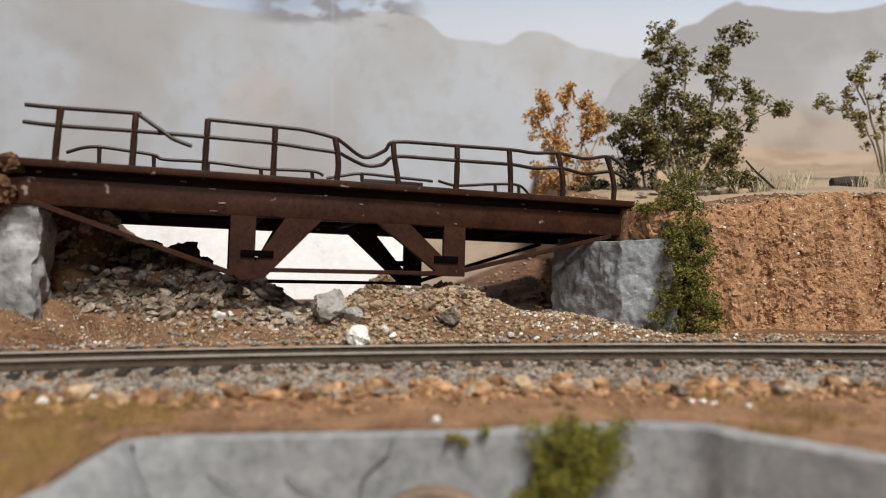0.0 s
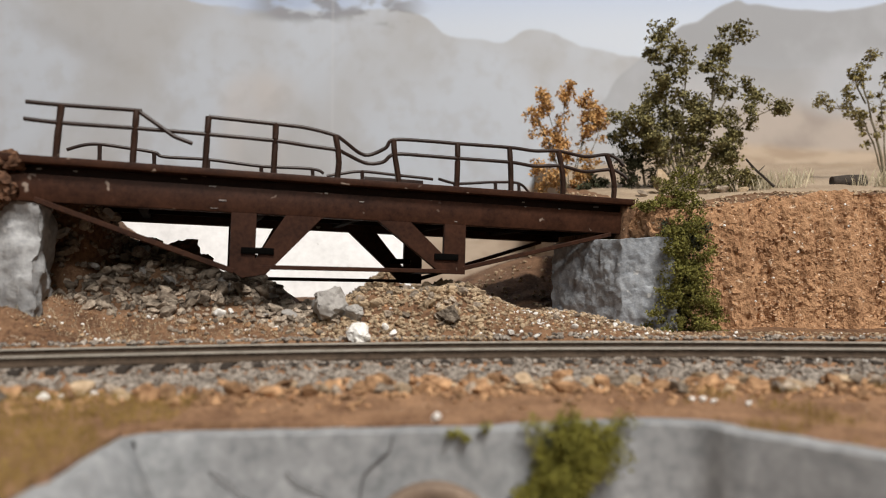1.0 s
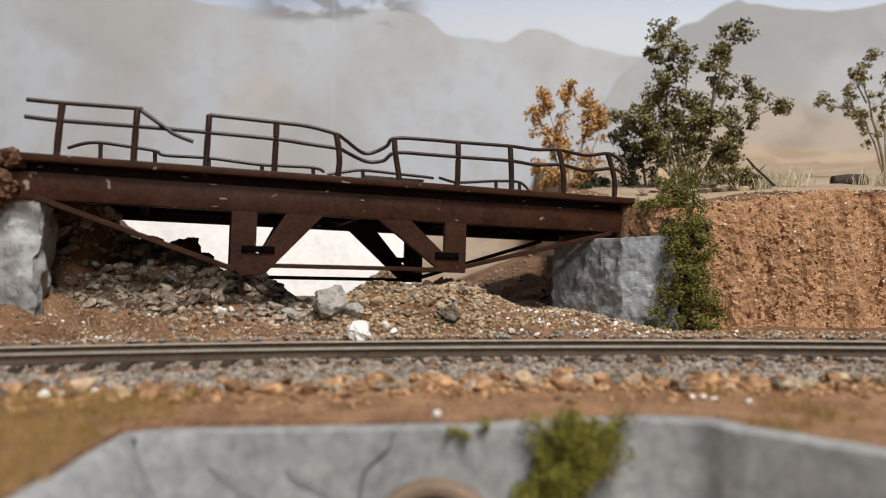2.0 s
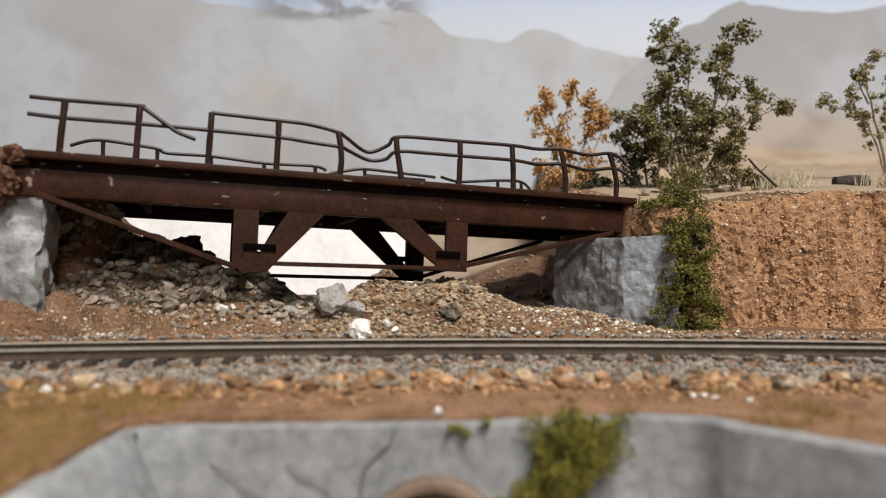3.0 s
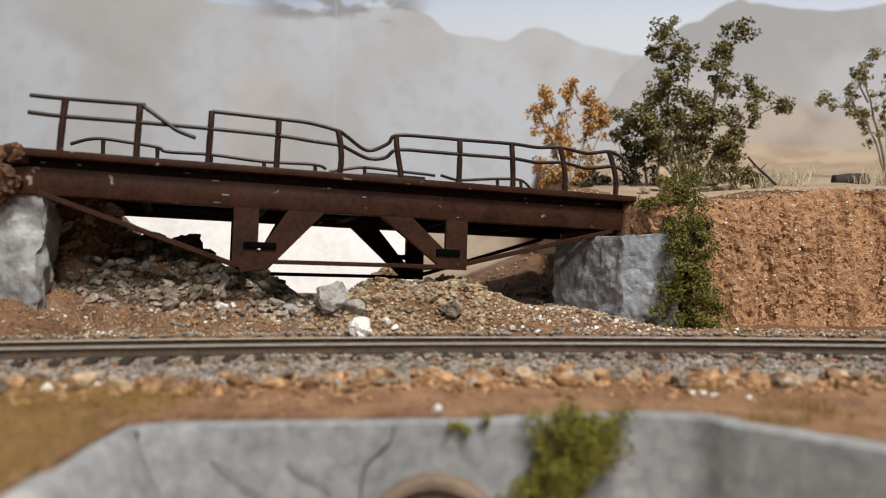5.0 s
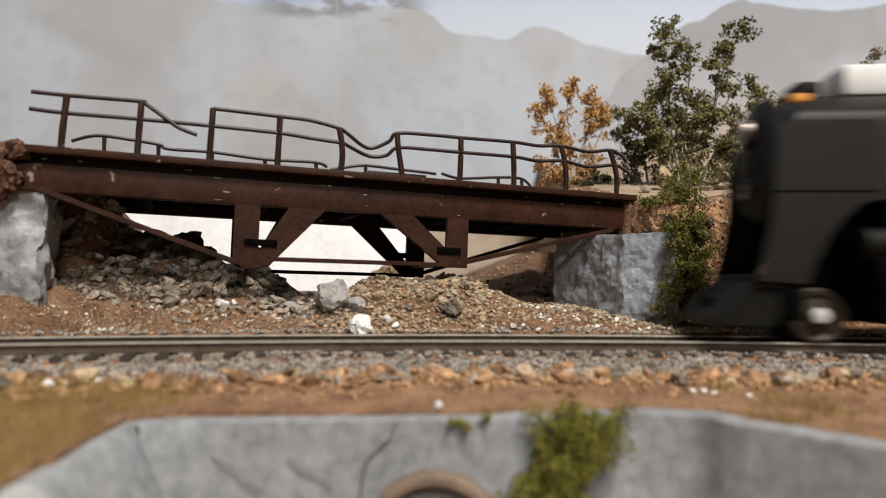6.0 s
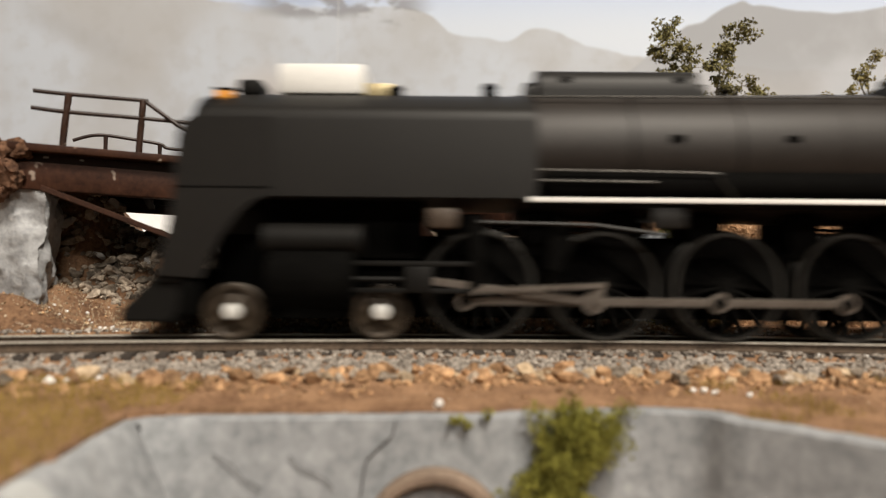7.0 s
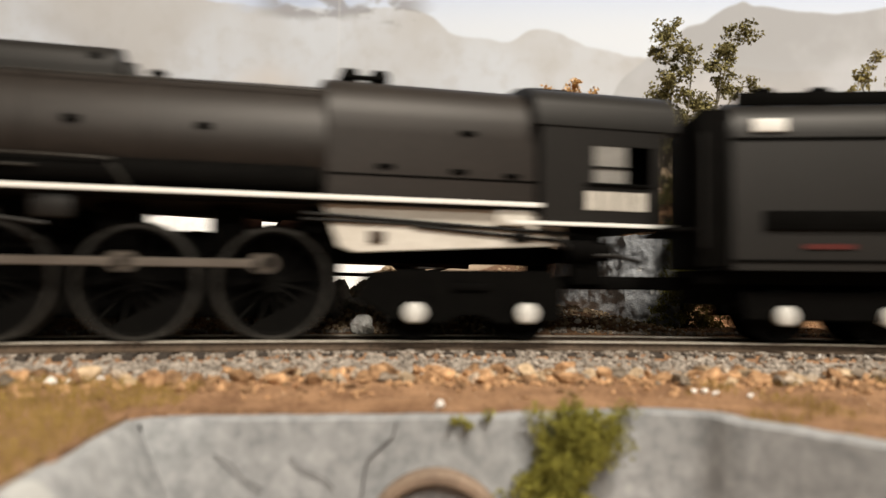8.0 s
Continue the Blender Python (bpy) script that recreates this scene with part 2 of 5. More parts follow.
    gap = math_node("MULTIPLY", between(x_at, -0.17, -0.05, 0.04), step(math_node("MULTIPLY_ADD", math_node("SUBTRACT", clouds(30, 4), 0.5), 0.03, z_at), 0.209, 0.219))
    color = blend(gap, color, (0.42, 0.5, 0.66))
    wisp = math_node("MULTIPLY", step(clouds(46, 6, 1.9), 0.43, 0.55), math_node("MULTIPLY", between(x_at, -0.15, -0.005, 0.03), step(math_node("MULTIPLY_ADD", math_node("SUBTRACT", clouds(12, 3), 0.5), 0.03, z_at), 0.2, 0.208)))
    color = blend(math_node("MULTIPLY", wisp, 0.85), color, (0.27, 0.275, 0.3))
    fold = math_node("MULTIPLY", between(math_node("MULTIPLY_ADD", x_at, 0.45, z_at), 0.052, 0.085, 0.016), between(x_at, -0.33, -0.22, 0.03))
    color = blend(math_node("MULTIPLY", fold, 0.35), color, (0.34, 0.33, 0.33))
    color = blend(math_node("MULTIPLY", between(x_at, -0.0822, -0.0806, 0.0006), 0.3), color, (0.62, 0.63, 0.65))
    l.new(color, b.inputs["Base Color"])
    return m


BACKDROP = painted_backdrop()


# ---- building helpers, in millimetres ----
rnd = random.Random(7)


def smooth(lo, hi, v):
    k = min(1.0, max(0.0, (v - lo) / (hi - lo)))
    return k * k * (3 - 2 * k)


def link(name, bm, material, parent=None, label="", flat=False):
    me = bpy.data.meshes.new(name)
    bm.normal_update()
    bm.to_mesh(me)
    bm.free()
    me.transform(Matrix.Scale(MM, 4))
    me.materials.append(material)
    if not flat:
        for p in me.polygons:
            p.use_smooth = True
        me.set_sharp_from_angle(angle=radians(35))
    ob = new(name, me)
    ob.parent = parent
    if label:
        ob["label"] = label
    return ob


def part(name, bm, material, parent, label=""):
    return link(name, bm, material, parent, label)


def box(bm, x0, x1, y0, y1, z0, z1, bevel=0.0):
    geo = bmesh.ops.create_cube(bm, size=1, matrix=Matrix.LocRotScale(((x0 + x1) / 2, (y0 + y1) / 2, (z0 + z1) / 2), None, (x1 - x0, y1 - y0, z1 - z0)))
    if bevel:
        edges = list({e for v in geo["verts"] for e in v.link_edges})
        bmesh.ops.bevel(bm, geom=edges, offset=bevel, segments=2, profile=0.5, affect="EDGES")
    return bm


def a_box(*args):
    return box(bmesh.new(), *args)


def rod(bm, p, q, r, seg=8, r2=None):
    p, q = Vector(p), Vector(q)
    d = q - p
    m = Matrix.Translation((p + q) / 2) @ d.to_track_quat("Z", "Y").to_matrix().to_4x4()
    bmesh.ops.create_cone(bm, cap_ends=True, segments=seg, radius1=r, radius2=r if r2 is None else r2, depth=d.length, matrix=m)
    return bm


def bar(bm, p, q, w, h):
    """A bar of width w (across, in y) and height h between two points."""
    p, q = Vector(p), Vector(q)
    d = q - p
    u = d.normalized()
    side = Vector((0, 1, 0))
    up = u.cross(side).normalized() * -1
    rot = Matrix((u, side, up)).transposed().to_4x4()
    geo = bmesh.ops.create_cube(bm, size=1, matrix=Matrix.Translation((p + q) / 2) @ rot @ Matrix.Diagonal((d.length, w, h, 1)))
    bmesh.ops.bevel(bm, geom=list({e for v in geo["verts"] for e in v.link_edges}), offset=min(w, h) * 0.12, segments=1, affect="EDGES")
    return bm


def tube(bm, pts, r, seg=8, r_end=None):
    pts = [Vector(p) for p in pts]
    rings = []
    for i, p in enumerate(pts):
        d = (pts[min(i + 1, len(pts) - 1)] - pts[max(i - 1, 0)]).normalized()
        q = d.to_track_quat("Z", "Y")
        k = r if r_end is None else r + (r_end - r) * i / (len(pts) - 1)
        rings.append([bm.verts.new(p + q @ Vector((k * math.cos(a), k * math.sin(a), 0))) for a in [2 * math.pi * j / seg for j in range(seg)]])
    for a, b in zip(rings, rings[1:]):
        for j in range(seg):
            bm.faces.new((a[j], a[(j + 1) % seg], b[(j + 1) % seg], b[j]))
    bm.faces.new(rings[0][::-1])
    bm.faces.new(rings[-1])
    return bm


def curve(points, n=6):
    """A smooth line through points."""
    pts = [Vector(p) for p in points]
    out = []
    for i in range(len(pts) - 1):
        a, b, c, d = pts[max(i - 1, 0)], pts[i], pts[i + 1], pts[min(i + 2, len(pts) - 1)]
        for k in range(n):
            t = k / n
            out.append(0.5 * ((2 * b) + (c - a) * t + (2 * a - 5 * b + 4 * c - d) * t * t + (3 * b - a - 3 * c + d) * t ** 3))
    out.append(pts[-1])
    return out


def prism(bm, outline, y0, y1, bevel=0.0):
    """An outline in x and z, drawn out from y0 to y1."""
    a = [bm.verts.new((x, y0, z)) for x, z in outline]
    b = [bm.verts.new((x, y1, z)) for x, z in outline]
    fs = [bm.faces.new(a), bm.faces.new(b[::-1])]
    for i in range(len(a)):
        j = (i + 1) % len(a)
        fs.append(bm.faces.new((a[j], a[i], b[i], b[j])))
    bmesh.ops.recalc_face_normals(bm, faces=fs)
    if bevel:
        bmesh.ops.bevel(bm, geom=list({e for f in fs[:2] for e in f.edges}), offset=bevel, segments=2, affect="EDGES")
    return bm


def turned(bm, profile, seg=24, axis="y", at=(0, 0, 0), cap=True):
    """A profile of (along, radius) turned round an axis."""
    rings = []
    for a, r in profile:
        ring = []
        for j in range(seg):
            c, s = r * math.cos(2 * math.pi * j / seg), r * math.sin(2 * math.pi * j / seg)
            v = (c, a, s) if axis == "y" else ((a, c, s) if axis == "x" else (c, s, a))
            ring.append(bm.verts.new(Vector(v) + Vector(at)))
        rings.append(ring)
    fs = []
    for a, b in zip(rings, rings[1:]):
        for j in range(seg):
            fs.append(bm.faces.new((a[j], a[(j + 1) % seg], b[(j + 1) % seg], b[j])))
    for ring, (a, r) in ((rings[0], profile[0]), (rings[-1], profile[-1])):
        if cap and r > 0.01:
            fs.append(bm.faces.new(ring))
    bmesh.ops.recalc_face_normals(bm, faces=fs)
    return bm


def roughen(bm, amount, size, seed=0.0):
    for v in bm.verts:
        p = v.co / size + Vector((seed, seed * 1.7, -seed))
        v.co += Vector((noise.noise(p), noise.noise(p + Vector((31, 7, 3))), noise.noise(p + Vector((5, 17, 41))))) * amount
    return bm


def stone_mesh(name, seed, material, level=2, flat=0.75):
    bm = bmesh.new()
    bmesh.ops.create_icosphere(bm, subdivisions=level, radius=0.5)
    r = random.Random(seed)
    cuts = [(Vector((r.gauss(0, 1), r.gauss(0, 1), r.gauss(0, 1))).normalized(), r.uniform(0.2, 0.4)) for _ in range(9)]
    for v in bm.verts:
        for nrm, d in cuts:
            k = v.co.dot(nrm) - d
            if k > 0:
                v.co -= nrm * k
        v.co += v.co.normalized() * (0.09 * noise.noise(v.co * 4 + Vector((seed, 0, 0))) + (0.06 * noise.noise(v.co * 13 + Vector((0, seed, 0))) if level > 2 else 0.0))
        v.co.z *= flat
        v.co.x *= 1.15
    me = bpy.data.meshes.new(name)
    bm.to_mesh(me)
    bm.free()
    me.materials.append(material)
    return me


def scatter(name, base, spots, material, parent=None, label=""):
    """Many stones joined into one: base is a mesh of one stone, spots are (x, y, z, size)."""
    vs = np.empty(len(base.vertices) * 3)
    base.vertices.foreach_get("co", vs)
    vs = vs.reshape(-1, 3)
    faces = np.array([p.vertices[:] for p in base.polygons])
    out, idx = [], []
    g = random.Random(len(spots))
    for i, (x, y, z, s) in enumerate(spots):
        e = np.array(Euler((g.uniform(-0.5, 0.5), g.uniform(-0.5, 0.5), g.uniform(0, 6.3))).to_matrix())
        sc = np.array([g.uniform(0.8, 1.2), g.uniform(0.7, 1.2), g.uniform(0.8, 1.2)]) * s
        out.append((vs * sc) @ e.T + (x, y, z))
        idx.append(faces + i * len(vs))
    me = bpy.data.meshes.new(name)
    me.from_pydata((np.concatenate(out) * MM).tolist(), [], np.concatenate(idx).tolist())
    me.materials.append(material)
    ob = new(name, me)
    ob.parent = parent
    if label:
        ob["label"] = label
    return ob


# ---- the plan ----
CX, CY, RADIUS = 45.0, -290.0, 457.0
TURN_END = 5.0


def on_track(a):
    """Place and heading of the track's centre line, a millimetres to the right of its crown."""
    end = radians(TURN_END) * RADIUS
    ang = min(a, end) / RADIUS
    x, y = CX + RADIUS * math.sin(ang), CY + RADIUS * math.cos(ang)
    if a > end:
        x, y = x + (a - end) * math.cos(ang), y - (a - end) * math.sin(ang)
    return x, y, -math.degrees(ang)


def track_offset(x, y):
    """How far a place lies from the centre line, towards the inside of the curve."""
    end = radians(TURN_END)
    dx, dy = x - CX, y - CY
    if math.atan2(dx, dy) <= end:
        return RADIUS - math.hypot(dx, dy)
    ex, ey = CX + RADIUS * math.sin(end), CY + RADIUS * math.cos(end)
    return -((x - ex) * math.sin(end) + (y - ey) * math.cos(end))


BX, BY, BZ, BYAW, BSIZE = -92.8, 168.8, 43.0, 19.5, 1.02
BC, BS = math.cos(radians(BYAW)), math.sin(radians(BYAW))


def along_bridge(x, y):
    return (x - BX) * BC + (y - BY) * BS, -(x - BX) * BS + (y - BY) * BC


def fractal(x, y, size, seed=0.0):
    return noise.fractal(Vector((x / size + seed, y / size - seed, seed * 0.37)), 1.0, 2.0, 4)


def plateau(x, y):
    return 37.0 + 0.19 * max(0.0, y - 222) + 3.0 * smooth(70, 130, x) + 1.2 * fractal(x, y, 30, 3.0)


WALL = [(-47, 44, -13.0), (-45.6, 62, -11.6), (-44.5, 80, -9.9), (-43.4, 101, -8.3), (-40, 107, -7.9), (-4, 107.4, -7.3), (32, 108, -6.3), (41, 101.5, -6.4), (54, 90, -7.0), (80, 68, -8.4), (112, 42, -10.5)]


def in_front(x, y):
    """Whether a place lies before the culvert wall, between its wings."""
    if x < -40:
        return x > -44.9 - 0.057 * (101 - y) and y < 109
    return y < (110.0 if x < 32 else 112.0 - 0.84 * (x - 32))


def height(x, y):
    off = track_offset(x, y)
    s, w = along_bridge(x, y)
    n1, n2 = fractal(x, y, 22, 1.0), fractal(x, y, 5, 2.0)
    # near side: shoulder, then the dirt down to the culvert wall
    if off > 0:
        z = -2.9 + 0.5 * smooth(9.6, 10.6, off) - 1.2 * smooth(13.8, 17, off) - 1.4 * smooth(16, 27, off) - 2.2 * smooth(27, 58, off) + 0.25 * n2
        if off > 20:
            z += 0.5 * n1 + 1.2 * smooth(-45, -85, x) * smooth(24, 34, off)
        if x < -40:
            z -= 0.4 + 3.4 * smooth(106, 55, y) + 0.4 * n1
        if x > 40:
            z -= 3.0 * smooth(112, 60, y)
        if in_front(x, y):
            z = -46.0
        return z
    # far side: dirt rising to the heap, the pebbly saddle and the bank of the gorge
    z = -2.9 + 3.2 * smooth(-13, -20, off) + 0.3 * n2
    if off < -14:
        z += 0.9 * n1 * smooth(-14, -22, off)
        z += 5.0 * smooth(172, 200, y) * smooth(66, 30, x) + 2.2 * smooth(172, 184, y) * smooth(-40, -52, x)
        z += 7.5 * smooth(-80, -100, x) * smooth(161, 169, y) * smooth(196, 180, y)
        heap = (6.0 * smooth(-42, -54, x) + 9.6 * smooth(-56, -90, x)) * smooth(180, 212, y) * smooth(262, 225, y)
        saddle = 7.0 * smooth(-34, -20, x) * smooth(26, 2, x) * smooth(183, 204, y) * smooth(262, 225, y)
        z += (heap + saddle) * (1 + 0.2 * n1 + 0.12 * n2)
        z += 12.0 * math.exp(-(((x + 22) / 9) ** 2) - (((y - 282) / 14) ** 2))
        z += (18.0 * smooth(-14, 50, x) + 4.0 * smooth(-8, 6, x)) * smooth(236, 318, y + 5 * n1)
        left = 36.0 * smooth(13, 0, s + 2.5 * n1 - 10 * smooth(18, 40, w)) * smooth(18, 28, w)
        z = max(z, left + 0.4 * n2)
        top = plateau(x, y)
        up = smooth(153, 157, s) * smooth(-4, 0, w) * smooth(-2, 4, x - 0.155 * y)
        if x > 66:
            up = max(up, smooth(222, 226, y))
        z = z + (top - z) * up
    return z


def sheet(xs, ys, fn):
    bm = bmesh.new()
    rows = [[bm.verts.new((x, y, fn(x, y))) for x in xs] for y in ys]
    for a, b in zip(rows, rows[1:]):
        for i in range(len(xs) - 1):
            bm.faces.new((a[i], a[i + 1], b[i + 1], b[i]))
    return bm


def steps(*spans):
    out = []
    for lo, hi, step in spans:
        out += [lo + step * i for i in range(max(1, round((hi - lo) / step)))]
    return out + [spans[-1][1]]


# ---- the room and the table ----
def room():
    floor = tagged(link("floor", a_box(-1500, 2500, -2200, 1000, -1150, -1100), CARPET), "plain grey carpet under the layout table", "floor", kind="structure")
    tagged(link("ceiling", a_box(-1500, 2500, -2200, 1000, 1400, 1450), WALL_PAINT), "plain beige painted ceiling", "ceiling", kind="structure")
    for name, b in (("wall_north", (-1500, 2500, 1000, 1050, -1100, 1400)), ("wall_south", (-1500, 2500, -2250, -2200, -1100, 1400)),
                    ("wall_west", (-1550, -1500, -2250, 1050, -1100, 1400)), ("wall_east", (2500, 2550, -2250, 1050, -1100, 1400))):
        tagged(link(name, a_box(*b), WALL_PAINT), "plain beige painted room wall", "wall", kind="structure")
    table = tagged(new("layout_table"), "plywood table that carries the model landscape", "table")
    top = part("tabletop", a_box(-700, 1500, -60, 640, -78, -60), WOOD, table)
    for x in (-640, 1440):
        for y in (-20, 600):
            part("leg", a_box(x - 25, x + 25, y - 25, y + 25, -1100, -78, 2), WOOD, table)
    back = tagged(link("backdrop", a_box(-700, 1500, 535, 541, -60, 420), BACKDROP), "hand-painted backdrop of hazy grey mountains and pale sky", "backdrop", kind="structure")


def landscape():
    xs = steps((-700, -140, 35), (-140, 150, 1.15), (150, 300, 6), (300, 1500, 40))
    ys = steps((-60, 40, 12), (40, 62, 2), (62, 262, 1.15), (262, 345, 3.5), (345, 534, 12))
    g = link("ground", sheet(xs, ys, height), DIRT)
    g.data.materials.append(SAND)
    g.data.materials.append(GORGE_SOIL)
    for p in g.data.polygons:
        if p.center.x > 0.058 and p.center.y > 0.24:
            p.material_index = 1
        elif track_offset(p.center.x / MM, p.center.y / MM) < -15:
            p.material_index = 2
    return tagged(g, "brown dirt ground with fine pale gravel", "ground", kind="structure")


def cliff():
    """The clay face beside the bridge: a thick wall with gullies down its front."""
    bm = bmesh.new()
    us, vs = steps((60, 175, 0.6), (175, 340, 6)), steps((0, 1, 0.0145))

    def front(x, v):
        g = fractal(x, v * 3, 7, 5.0) * 3.2 + fractal(x, v * 20, 4, 6.0) * 0.8 + fractal(x, v * 42, 1.3, 7.0) * 0.8
        base = 219.0 - 0.035 * (x - 80) - 3.0 * smooth(130, 200, x) + 16 * smooth(74, 60, x) * 0.2
        return base + g * smooth(1.0, 0.9, v) ** 0.3 + 5.0 * v ** 2 - 2.5 * smooth(0.2, 0.0, v)

    def top(x):
        return plateau(x, 223) + 0.8 + 1.5 * fractal(x, 0, 4, 9.0)
    rows = [[bm.verts.new((x, front(x, v), -6 + (top(x) + 6) * v)) for x in us] for v in vs]
    rows.append([bm.verts.new((x, 232, plateau(x, 232) - 1.5)) for x in us])
    rows.append([bm.verts.new((x, 232, -8)) for x in us])
    for a, b in zip(rows, rows[1:]):
        for i in range(len(us) - 1):
            bm.faces.new((a[i], a[i + 1], b[i + 1], b[i]))
    return tagged(link("cliff", bm, CLAY), "orange-brown clay cliff face with gullies and pebbles", "cliff", kind="structure")


# ---- the track ----
def railway_track():
    track = tagged(new("railway_track"), "curved model railway track on grey ballast", "railway track")
    a0, a1 = -330, 1250
    section = [(-1.25, -2.1), (1.25, -2.1), (1.25, -1.75), (0.3, -1.45), (0.3, -0.65), (0.62, -0.5), (0.62, -0.08), (0.5, 0.0), (-0.5, 0.0), (-0.62, -0.08), (-0.62, -0.5), (-0.3, -0.65), (-0.3, -1.45), (-1.25, -1.75)]
    stations = steps((a0, 180, 6), (180, a1, 60))
    for side in (-1, 1):
        for kind, sec, mat in (("rail", section, RAIL_SIDE), ("rail_head", [(-0.68, -0.32), (0.68, -0.32), (0.66, -0.02), (0.5, 0.03), (-0.5, 0.03), (-0.66, -0.02)], STEEL)):
            bm = bmesh.new()
            rings = []
            for a in stations:
                x, y, h = on_track(a)
                c, s = math.cos(radians(h)), math.sin(radians(h))
                rings.append([bm.verts.new((x - s * (side * 8.6 + u), y + c * (side * 8.6 + u), v)) for u, v in sec])
            fs = []
            for p, q in zip(rings, rings[1:]):
                for i in range(len(sec)):
                    j = (i + 1) % len(sec)
                    fs.append(bm.faces.new((p[i], p[j], q[j], q[i])))
            bmesh.ops.recalc_face_normals(bm, faces=fs)
            if kind == "rail":
                rail = part("rail", bm, mat, track, "brown weathered steel rail")
            else:
                part("rail_head", bm, mat, rail, "polished silvery rail head")
    bm = a_box(-1.1, 1.1, -15, 15, -4.2, -2.12, 0.15)
    first = part("tie", bm, TIE, track)
    a, made = a0 + 3, 0
    while a < 500:
        x, y, h = on_track(a)
        ob = first if made == 0 else new("tie", first.data)
        ob.parent = track
        ob.matrix_basis = pose(x * MM, y * MM, 0, 0, 0, h + rnd.uniform(-2, 2))
        made += 1
        a += 6.4
    return track


# ---- the bridge ----
def bridge():
    b = tagged(new("bridge"), "damaged brown road bridge with bent railings on two abutments", "bridge")
    b.matrix_basis = pose(BX * MM, BY * MM, BZ * MM, 0, 1.55, BYAW) @ Matrix.Scale(BSIZE, 4)
    # local: x along, y across (0 is the near side), z up from the deck
    bm = a_box(-14, 156.4, -1.2, 50, -1.7, 0, 0.2)
    part("deck", roughen(bm, 0.15, 9), RUST, b, "dark brown deck plate with a worn edge")
    part("deck_edge", a_box(-13.8, 156.2, 3.0, 4.0, -4.4, -1.9, 0.15), RUST_DARK, b)
    part("deck_edge", a_box(-13.8, 156.2, 47.8, 49.2, -4.0, -1.9, 0.15), RUST_DARK, b)
    for y in (1.5, 46.8):
        g = box(bmesh.new(), -14, 157.2, y, y + 1.0, -10.1, -3.9, 0.15)
        girder = part("girder", roughen(g, 0.08, 14), RUST, b, "reddish-brown plate girder with chipped paint")
        for z in (-10.2, -4.5):
            part("flange", a_box(-14, 157.0, y + 0.12, y + 3.2, z, z + 0.68, 0.1), RUST, girder)
    # beams and stringers are coloured as dark as the shade they hang in
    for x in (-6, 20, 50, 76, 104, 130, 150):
        part("cross_beam", a_box(x, x + 2, 3.4, 46.6, -9.2, -2.1, 0.1), UNDERSIDE_SHADE, b)
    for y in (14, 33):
        part("stringer", a_box(-14, 156, y, y + 2, -8.8, -2.2, 0.1), UNDERSIDE_SHADE, b)
    # trussing below, near and far
    for y, low, on in ((1.35, 0.0, 0.0), (46.4, -2.6, 2.0)):
        y1 = y + 1.6
        yc = (y + y1) / 2
        def shape(outline):
            return prism(bmesh.new(), [(ox + on, oz + (low if oz < -11 else 0.0)) for ox, oz in outline], y, y1, 0.12)
        part("strut", shape([(42.3, -10.1), (48.4, -10.1), (48.4, -21.5), (55.6, -10.1), (65, -10.1), (51.0, -25.3), (45.2, -26.2), (42.3, -24)]), RUST, b, "brown gusset post with a diagonal brace")
        part("strut", shape([(98, -10.1), (104.2, -10.1), (104.2, -23.6), (97.4, -23.6), (79.2, -10.1), (88.4, -10.1), (98, -18.6)]), RUST, b, "brown gusset post with a diagonal brace")
        part("chord", bar(bmesh.new(), (48, yc, -23.4 + low), (100, yc, -22.9 + low), 1.7, 1.1), RUST, b)
        part("tie_rod", bar(bmesh.new(), (-1, yc, -9.6), (43.4 + on, yc, -24.6 + low), 1.8, 1.3), RUST, b)
        part("tie_rod", bar(bmesh.new(), (103.6 + on, yc, -22.0 + low), (150, yc, -10.4), 1.8, 1.2), RUST, b)
        part("splice_plate", a_box(44.9, 52.9, y - 0.6, y, -20.2, -18.6, 0.12), FRAME_BLACK, b, "small dark splice plate")
        part("splice_plate", a_box(95.2, 102.0, y - 0.6, y, -19.9, -18.2, 0.12), FRAME_BLACK, b, "small dark splice plate")
    for x in (45.5, 100.5):
        part("cross_tie", a_box(x, x + 2.2, 1.8, 46.3, -23.2, -21.8, 0.1), RUST_DARK, b)
    # flecks where the paint has come off
    fleck = random.Random(4)
    for i in range(13):
        x, z = fleck.uniform(-8, 154), fleck.choice((-2.6, -4.1, -4.1, -5.6, -9.4, -7.5))
        w = fleck.uniform(0.4, 1.9)
        y0 = 1.28 if z < -3 else 2.8
        part("paint_chip", roughen(a_box(x, x + w, y0, y0 + 0.32, z, z + fleck.uniform(0.12, 0.3)), 0.2, 0.5, i), GREY_STONE, b, "bare pale fleck in the paint")
    # near railing: ten posts, some bent, and two rails that sag and break
    base = [3.3, 19.5, 35.7, 52.0, 68.1, 84.4, 100.8, 116.9, 133.2, 150.0]
    lean = [0.6, 0.3, 0.3, 0.1, -0.9, -1.7, -0.1, -0.7, -1.7, -2.6]
    tall = [12.2, 12.6, 12.7, 12.5, 11.0, 11.3, 11.9, 12.2, 12.5, 12.8]
    bent = [0, 0, 0, 0, 0.8, -0.5, 0, 0, 0.6, 1.2]
    for x, d, h, k in zip(base, lean, tall, bent):
        bm = tube(bmesh.new(), curve([(x, 0.3, -1.5), (x, 0.3, 0.6), (x + d * 0.25 + k * 0.5, 0.1, h * 0.35), (x + d * 0.7 + k * 0.5, 0, h * 0.7), (x + d, 0.2, h)], 3), 0.78, 8)
        part("post", bm, POST_PAINT, b)
    tops = [(x + d, 0.2, h) for x, d, h in zip(base, lean, tall)]
